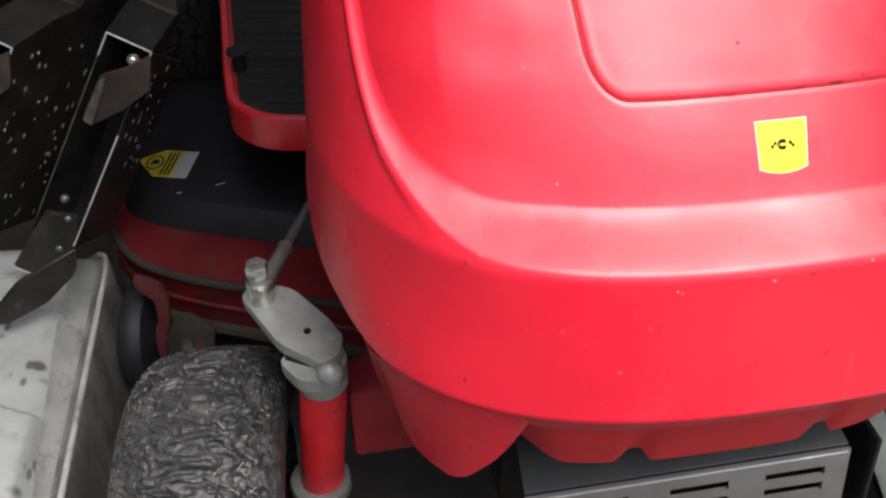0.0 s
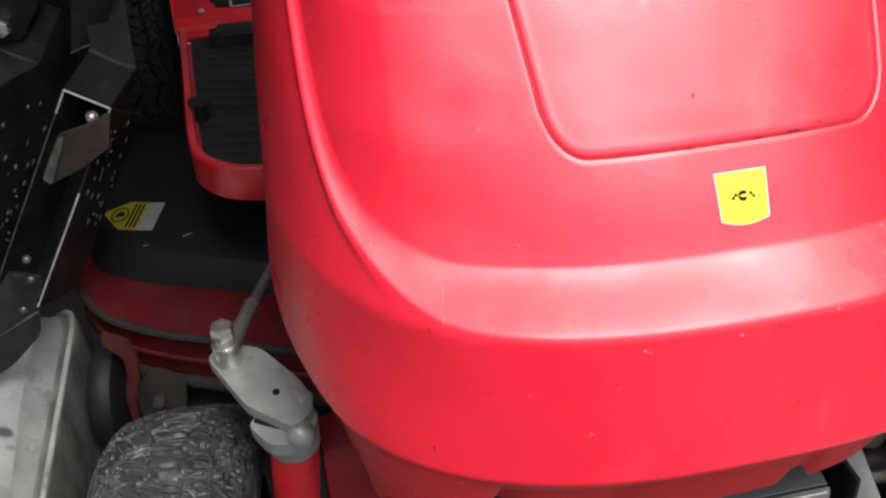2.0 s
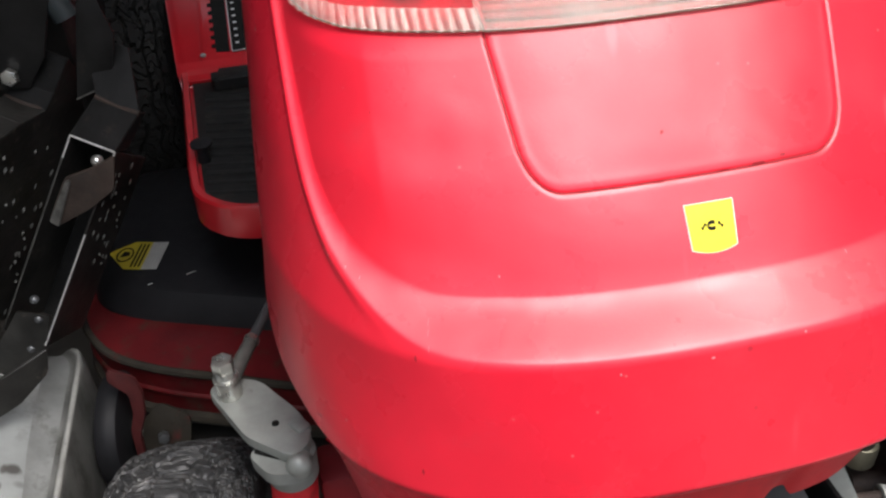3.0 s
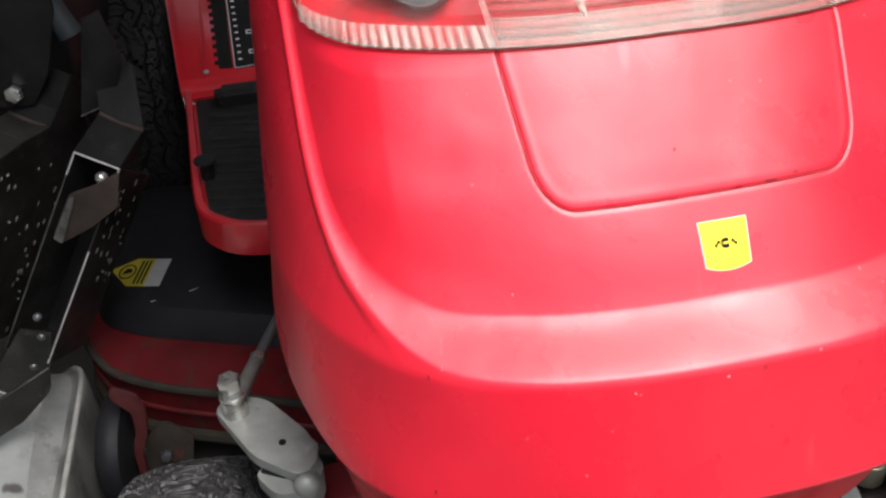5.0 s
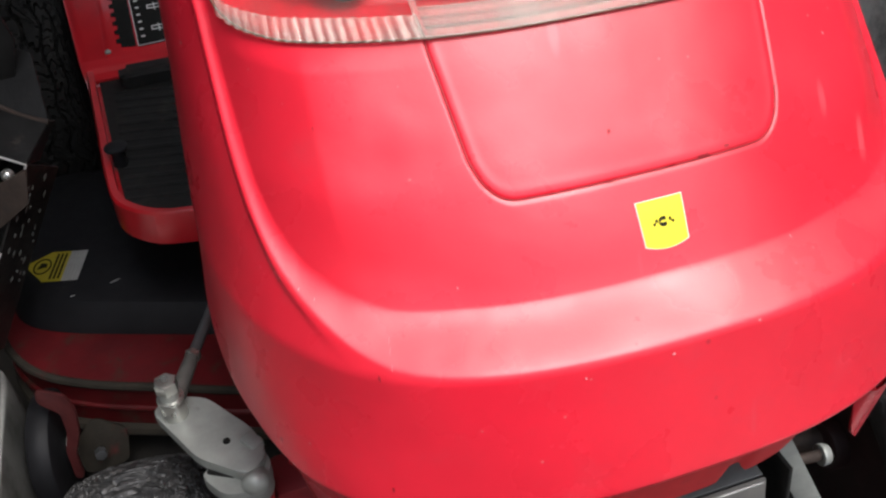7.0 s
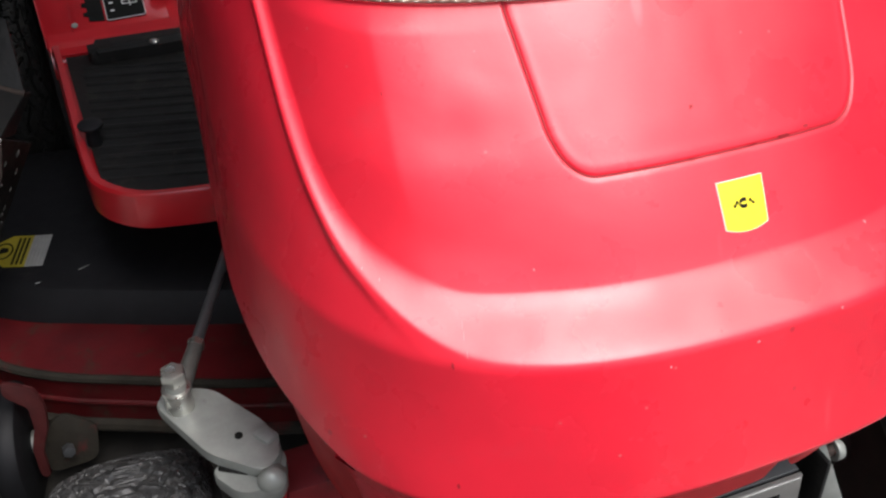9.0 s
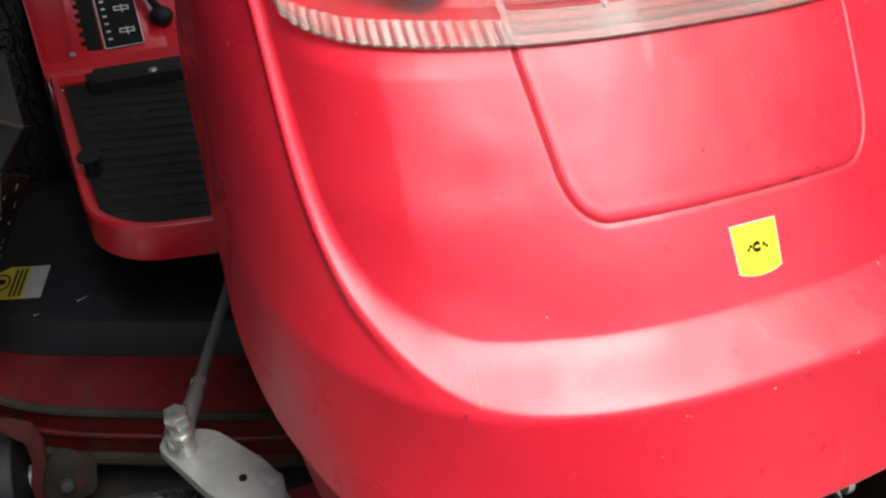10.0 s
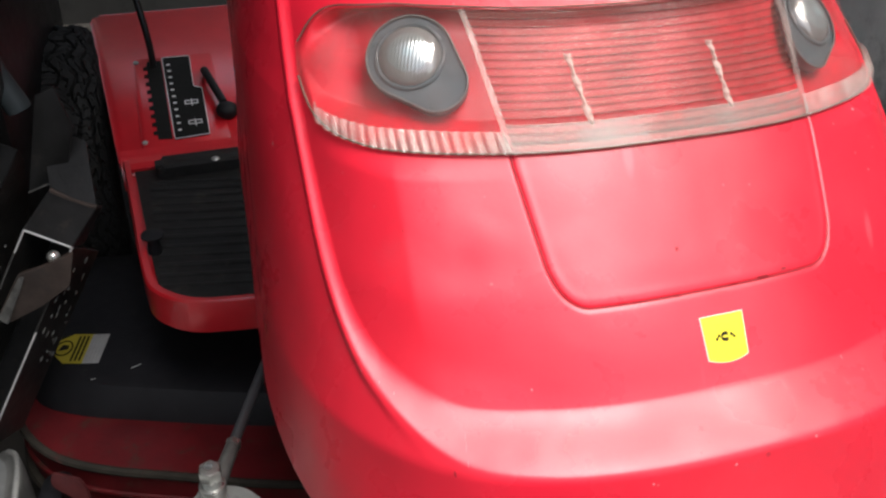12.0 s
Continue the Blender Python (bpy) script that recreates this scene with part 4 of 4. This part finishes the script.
cover = part("belt_cover", bm, BLACK_PLASTIC, deck, "black plastic belt cover")
LM = pose(-0.402, 1.180, 0.2163, 0, 0, -7)
tag = part("warning_label", slab([(-0.046, 0.009), (-0.012, -0.030), (0.016, -0.031), (0.016, 0.037), (-0.012, 0.038)], 0.0012, LM), LABEL_YELLOW, cover, "yellow and white warning label")
part("label_text", slab([(0.016, -0.031), (0.040, -0.031), (0.040, 0.037), (0.016, 0.037)], 0.0012, LM), LABEL_PALE, tag)
bm = bmesh.new()
for i in range(20):
    a0, a1 = i / 20 * 2 * math.pi, (i + 1) / 20 * 2 * math.pi
    rod(LM @ Vector((-0.019 + 0.012 * math.cos(a0), 0.004 + 0.017 * math.sin(a0), 0.0013)), LM @ Vector((-0.019 + 0.012 * math.cos(a1), 0.004 + 0.017 * math.sin(a1), 0.0013)), 0.0013, None, 6, bm)
part("label_sign", bm, INK_AND_SHADE, tag)
part("label_sign", slab([(-0.026, -0.002), (-0.012, 0.002), (-0.013, 0.010), (-0.022, 0.012)], 0.0006, LM @ pose(0, 0, 0.0012)), INK_AND_SHADE, tag)
for i in range(3):
    part("text_bar", slab([(-0.003 + i * 0.006, -0.026), (0.000 + i * 0.006, -0.026), (0.000 + i * 0.006, 0.032), (-0.003 + i * 0.006, 0.032)], 0.0005, LM @ pose(0, 0, 0.0012)), INK_AND_SHADE, tag)
for i in range(4):
    part("text_bar", slab([(0.019 + i * 0.005, -0.028), (0.0202 + i * 0.005, -0.028), (0.0202 + i * 0.005, 0.033), (0.019 + i * 0.005, 0.033)], 0.0005, LM @ pose(0, 0, 0.0012)), CAST, tag)
for x, y, dx, dy in ((-0.318, 1.125, 0.013, 0.007), (-0.372, 1.108, 0.007, 0.002)):
    part("scratch", rod((x, y, 0.2163), (x + dx, y + dy, 0.2164), 0.0009, 0.0003, 6), LABEL_PALE, cover)
gauge = new("deck_wheel")
gauge.parent = deck
gauge["label"] = "small black anti-scalp wheel"
part("tread", rod((-0.428, 0.95, 0.085), (-0.393, 0.95, 0.085), 0.082, None, 40, bevel=0.012), BLACK_PLASTIC, gauge)
part("hub", rod((-0.396, 0.95, 0.085), (-0.378, 0.95, 0.085), 0.016, 0.012, 20, bevel=0.002), CAST, gauge)
strap = slab(rounded([(-0.030, 0.012), (0.006, 0.004), (0.016, -0.02), (0.014, -0.055), (0.002, -0.09), (0.004, -0.13), (-0.006, -0.13), (-0.010, -0.085), (-0.002, -0.055), (-0.004, -0.025), (-0.032, -0.008)], 0.006), 0.005, pose(-0.366, 0.925, 0.205, 78, 0, -14), 0.001)
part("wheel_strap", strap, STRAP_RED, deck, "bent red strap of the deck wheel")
part("strap_foot", slab(rounded([(-0.03, -0.03), (0.03, -0.03), (0.04, 0.02), (0, 0.05), (-0.03, 0.02)], 0.012), 0.006, pose(-0.352, 0.945, 0.075, 70, 0, 10), 0.002), GRIME, deck)
part("strap_bolt", rod((-0.35, 0.93, 0.085), (-0.347, 0.918, 0.088), 0.008, None, 6, bevel=0.001), ROD, deck)

# ---- white plastic tub ----
tub = thing("plastic_tub", "scuffed white plastic tub upside down on the floor", "tub")
tub.matrix_basis = pose(-0.408, 0.614, 0, 0, 0, 6.9)
TUB_S = [0, 0.30, 0.40, 0.46, 0.54, 0.62, 0.70, 0.75, 0.80, 0.90, 1.0]
v, u = np.meshgrid(np.linspace(0, 1, 140), np.linspace(0, 1, 121), indexing="ij")
ty = np.interp(v, [0, 0.9, 0.94, 0.97, 1], [-0.22, 0.428, 0.436, 0.439, 0.440])
wide_ = np.interp(ty, [0.0, 0.22, 0.38], [0.5, 1.1, 1.25])
off = soft(u, TUB_S, [-0.36, -0.11, -0.066, -0.050, -0.036, -0.018, -0.008, 0.0, 0.004, 0.006, 0.007])
off = np.where(off < -0.018, -0.018 + (off + 0.018) * wide_, off)
high_ = soft(u, TUB_S, [0.205, 0.200, 0.195, 0.186, 0.172, 0.166, 0.170, 0.180, 0.172, 0.09, 0.0])
end_ = np.clip((ty - 0.375) / 0.066, 0, 1)
off = off - 0.05 * (1 - np.sqrt(1 - end_ ** 2)) * step(off, -0.25, -0.02)
high_ = high_ * (1 - 0.12 * end_ ** 3) * np.interp(v, [0, 0.93, 0.96, 1], [1, 1, 0.9, 0])
fold = step(0.125 + 0.012 * np.sin(38 * off) - ty, 0.0, 0.007) * step(-0.034 - off, 0.0, 0.012)
high_ = high_ + 0.010 * fold + 0.0025 * np.sin(31 * ty + 9 * off) * step(-off, 0.02, 0.06) * (v < 0.9)
shell = np.stack([off, ty, np.maximum(high_, 0)], -1)
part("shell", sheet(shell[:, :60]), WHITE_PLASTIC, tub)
part("shoulder", sheet(shell[:, 59:76]), SHOULDER, tub, "dirty sloping shoulder, greyed for its shade")
part("shell_side", sheet(shell[:, 75:]), GREY_SIDE, tub, "grimy grooved side, darkened for its shade")
part("rim_strip", pipe([(-0.001, -0.22, 0.180), (-0.001, 0.1, 0.181), (-0.001, 0.335, 0.180), (-0.006, 0.40, 0.175), (-0.02, 0.425, 0.166)], 0.004, 10), RIM_PALE, tub, "pale worn rim")
part("front_wall", box((0.36, 0.006, 0.2), (-0.18, -0.222, 0.1), (0, 0, 0), 0.002), WHITE_PLASTIC, tub)
part("far_wall", box((0.006, 0.64, 0.2), (-0.40, 0.11, 0.1), (0, 0, 0), 0.002), WHITE_PLASTIC, tub)
part("torn_strip", slab(rounded([(-0.075, 0.30), (-0.058, 0.325), (-0.044, 0.285), (-0.050, 0.262), (-0.060, 0.285)], 0.006), 0.003, pose(0, 0, 0.196, -6, 8, 0), 0.001), RIM_PALE, tub, "torn pale plastic strip")


# ---- leaning steel channels ----
def channel(shift, deep=False):
    ch = thing("steel_channel", "wide black pressed-steel channel with a dimpled, scraped side" if deep else "black pressed-steel channel with rusty tabs, leaning beside the tractor", "steel channel", "leaning channels")
    sh = Vector(shift)
    tl, tr = Vector((-0.381, 1.031, 0.512)) + sh, Vector((-0.327, 1.009, 0.496)) + sh
    down = Vector((-0.136, -0.069, -0.236)).normalized()
    back = (tr - tl).cross(down).normalized()
    if back.y < 0:
        back = -back
    across = (tr - tl).normalized()

    def plate(pts, t, mat, name, label="", parent=None):
        """A flat plate through the points with a thickness."""
        bm = bmesh.new()
        n = (pts[1] - pts[0]).cross(pts[2] - pts[0]).normalized() * t
        lo, hi = [bm.verts.new(p) for p in pts], [bm.verts.new(p + n) for p in pts]
        bm.faces.new(lo[::-1]), bm.faces.new(hi)
        for i in range(len(pts)):
            bm.faces.new((lo[i], lo[(i + 1) % len(pts)], hi[(i + 1) % len(pts)], hi[i]))
        bmesh.ops.bevel(bm, geom=list(bm.edges), offset=t * 0.2, segments=1, affect="EDGES")
        return part(name, bm, mat, parent or ch, label, smooth=False)

    k1, k2 = Vector((0.026, 0.05, 0.024)), Vector((-0.010, 0.06, 0.06))
    if deep:
        rim_ = [(0.0, 0.0), (-0.033, 0.067), (-0.049, 0.112), (-0.075, 0.118), (-0.125, 0.121)]
        walls = [plate([tl + down * 0.285, tl, tl + back * 0.085, tl + down * 0.285 + back * 0.085], 0.003, CHANNEL, "side_wall")]
        walls.append(plate([tr + down * q + back * d for q, d in [(0.30, 0.0)] + rim_ + [(-0.11, 0.145), (0.0, 0.24), (0.30, 0.25)]], 0.003, CHANNEL, "side_wall", "dimpled side wall with scraped paint"))
        for (q0, d0), (q1, d1) in zip(rim_, rim_[1:]):
            plate([tl + down * q0 + back * d0, tr + down * q0 + back * d0, tr + down * q1 + back * d1, tl + down * q1 + back * d1], 0.003, CHANNEL if d0 < 0.1 else BLACK_STEEL, "top_web")
        w0 = down * -0.050 + back * 0.110
        part("weld_bead", pipe([tl + w0, (tl + tr) / 2 + w0 - back * 0.004, tr + w0 - across * 0.006], 0.003, 8), RUSTY, ch, "rusty weld bead")
    else:
        walls = []
        for top, name in ((tl, "side_wall"), (tr, "side_wall")):
            f = [top + down * 0.285, top, top + k1, top + k1 + k2]
            walls.append(plate([f[0], f[1], f[1] + back * 0.085 + down * 0.02, f[0] + back * 0.085], 0.003, CHANNEL, name))
            plate([f[1], f[2], f[2] + back * 0.015, f[1] + back * 0.03], 0.003, BLACK_STEEL, "bent_wall")
        plate([tl, tr, tr + k1, tl + k1], 0.003, BLACK_STEEL, "top_web", "bent top plate")
        plate([tl + k1, tr + k1, tr + k1 + k2, tl + k1 + k2], 0.003, BLACK_STEEL, "upper_web")
        plate([tl + back * 0.084 + down * 0.02, tr + back * 0.084 + down * 0.02, tr + back * 0.084 + down * 0.285, tl + back * 0.084 + down * 0.285], 0.003, BLACK_STEEL, "back_web")
        part("weld_bead", pipe([tl + k1 + Vector((0, -0.003, 0.002)), (tl + tr) / 2 + k1 + Vector((0, -0.004, -0.001)), tr + k1 + Vector((0, -0.003, 0.001))], 0.0032, 8), RUSTY, ch, "rusty weld bead")
    e = -back * 0.0015
    for a, b in ((tl, tr), (tl, tl + down * 0.03), (tr, tr + down * 0.022), (tr + down * 0.115, tr + down * 0.28)):
        part("cut_edge", rod(a + e, b + e, 0.0013, None, 6), BARE_EDGE, ch, "bright bare edge")
    part("left_edge", rod(tl + down * 0.03 + e, tl + down * 0.26 + e, 0.0007, None, 6), SCRATCH, ch)

    def flat(pts, y, t, mat, name, label, r=0.006):
        return part(name, slab(rounded(pts, r), t, Matrix.Translation(sh) @ pose(0, y, 0, 90, 0, 0), 0.0014), mat, ch, label)

    flat([(-0.388, 0.478), (-0.356, 0.487), (-0.322, 0.503), (-0.334, 0.458), (-0.370, 0.433), (-0.414, 0.412), (-0.421, 0.424)], 0.992, 0.006, RUSTY, "rusty_tab", "rusty bolted blade tab")
    flat([(-0.386, 0.477), (-0.380, 0.476), (-0.412, 0.413), (-0.421, 0.422)], 0.9855, 0.003, SCRATCH, "tab_end", "worn bright end of the tab", 0.002)
    part("tab_bolt", ball(sh + Vector((-0.3475, 0.998, 0.4925)), 0.0075), ZINC, ch, "bright bolt")
    flat([(-0.482, 0.319), (-0.446, 0.308), (-0.466, 0.248), (-0.524, 0.211), (-0.550, 0.230)], 0.944, 0.004, CHANNEL, "foot_plate", "black foot plate", 0.003)
    part("plate_edge", rod(sh + Vector((-0.548, 0.938, 0.229)), sh + Vector((-0.525, 0.938, 0.213)), 0.0009, None, 6), RIM_PALE, ch)
    for x, z in ((-0.459, 0.304), (-0.483, 0.256), (-0.455, 0.335)):
        part("rivet", ball(sh + Vector((x, 0.942, z)), 0.0056), ROD, ch)
    hinge_ = Vector((0.0, 0.045, 1.02))
    blade_ = []
    for x, z in rounded([(-0.444, 0.285), (-0.455, 0.245), (-0.505, 0.195), (-0.572, 0.153), (-0.585, 0.160), (-0.575, 0.185), (-0.535, 0.228)], 0.006, 3):
        lean = 0.985 - 0.07 * (-0.444 - x) / 0.141
        blade_.append(hinge_ + (Vector((x, 0.905, z)) - hinge_) * lean + sh)
    plate(blade_, 0.005, CHANNEL, "foot_blade", "rusty dark downward blade")
    rnd = random.Random(5)
    for i in range(64 if deep else 28):
        if deep:
            q, dep = rnd.uniform(0.01, 0.29), rnd.uniform(0.008, 0.2)
            long_, r = rnd.uniform(0.002, 0.010), rnd.uniform(0.0012, 0.0026)
        else:
            q, dep = 0.03 + 0.0055 * i + rnd.uniform(-0.004, 0.004), rnd.choice((0.012, 0.03, 0.047, 0.066)) + rnd.uniform(-0.006, 0.006)
            long_, r = rnd.uniform(0.001, 0.008), rnd.uniform(0.0010, 0.0020)
        c = tr + down * q + back * dep + across * 0.0032
        low_, top_ = c - across * r * 0.5, c - across * r * 0.5 - down * (long_ + 0.003)
        mid_ = (low_ + top_) / 2
        part("dimple", rod(mid_, top_, r, 0.0003, 7, rod(low_, mid_, 0.0003, r, 7)), SCRATCH, walls[1])
    return ch


channel((0, 0, 0))
channel((-0.165, 0.011, 0.004), True)

# ---- dark machine behind the channels ----
mc = thing("machine_panel", "dark grey steel machine panel standing behind the channels", "machine panel")
part("plate", slab([(-0.5, -0.02), (0.0, -0.02), (0.03, 0.02), (0.06, 0.10), (0.10, 0.5), (-0.5, 0.5)], 0.006, pose(-0.457, 1.15, 0.545, 90, 0, 0), 0.002), BLACK_STEEL, mc)
part("panel_bolt", rod((-0.474, 1.143, 0.545), (-0.474, 1.130, 0.547), 0.0115, None, 6, bevel=0.003), ZINC, mc, "bright hexagon bolt")
part("strap_plate", slab([(-0.386, 0.526), (-0.338, 0.544), (-0.319, 0.607), (-0.33, 0.66), (-0.353, 0.65), (-0.366, 0.60)], 0.004, pose(0, 1.104, 0, 90, 0, 0), 0.001), BLACK_STEEL, mc, "black steel strap")
part("strap_edge", rod((-0.386, 1.099, 0.526), (-0.338, 1.099, 0.544), 0.0012, None, 6), SCRATCH, mc)
part("body", box((0.5, 0.5, 0.9), (-0.72, 1.62, 0.45), (0, 0, 0), 0.02), BLACK_STEEL, mc)
part("side_tube", pipe([(-0.435, 1.17, 0.95), (-0.425, 1.165, 0.72), (-0.39, 1.16, 0.61)], 0.016, 12), BLUE_GREY, mc, "blue-grey tube")

# ---- by the wall ----
hd = thing("black_handle", "black rubber-gripped bar lying by the wall", "bar")
part("grip", pipe([(1.015, 1.345, 0.045), (1.065, 1.47, 0.045), (1.14, 1.72, 0.05)], 0.027, 16), BLACK_RUBBER, hd)
part("bar", pipe([(1.14, 1.72, 0.05), (1.175, 1.9, 0.05), (1.18, 2.3, 0.05)], 0.02, 12), BLACK_STEEL, hd)
rh = thing("red_bar", "dusty red steel bar lying by the wall", "bar")
part("bar", pipe([(1.165, 1.56, 0.04), (1.20, 1.48, 0.04), (1.21, 1.2, 0.035)], 0.026, 14), RED_PAINT, rh)
part("sleeve", pipe([(1.10, 1.53, 0.03), (1.15, 1.45, 0.03), (1.17, 1.2, 0.028)], 0.024, 12), BLACK_RUBBER, rh)

# ---- dry grass caught on the front tyre ----
rnd = random.Random(11)
bm = bmesh.new()
for i in range(34):
    a0 = rnd.uniform(0.25, 1.2)
    x = -0.22 + rnd.uniform(0.02, 0.07)
    y, z = 0.56 - 0.189 * math.cos(a0 + 0.4), 0.19 + 0.189 * math.sin(a0 + 0.4)
    rod((x, y, z), (x + rnd.uniform(-0.008, 0.008), y + rnd.uniform(-0.008, 0.004), z + rnd.uniform(-0.002, 0.010)), 0.0004, 0.0002, 4, bm)
tagged(part("dry_grass", bm, STRAW, None), "dry straw bits caught on the front tyre", "dry grass", kind="stuff")
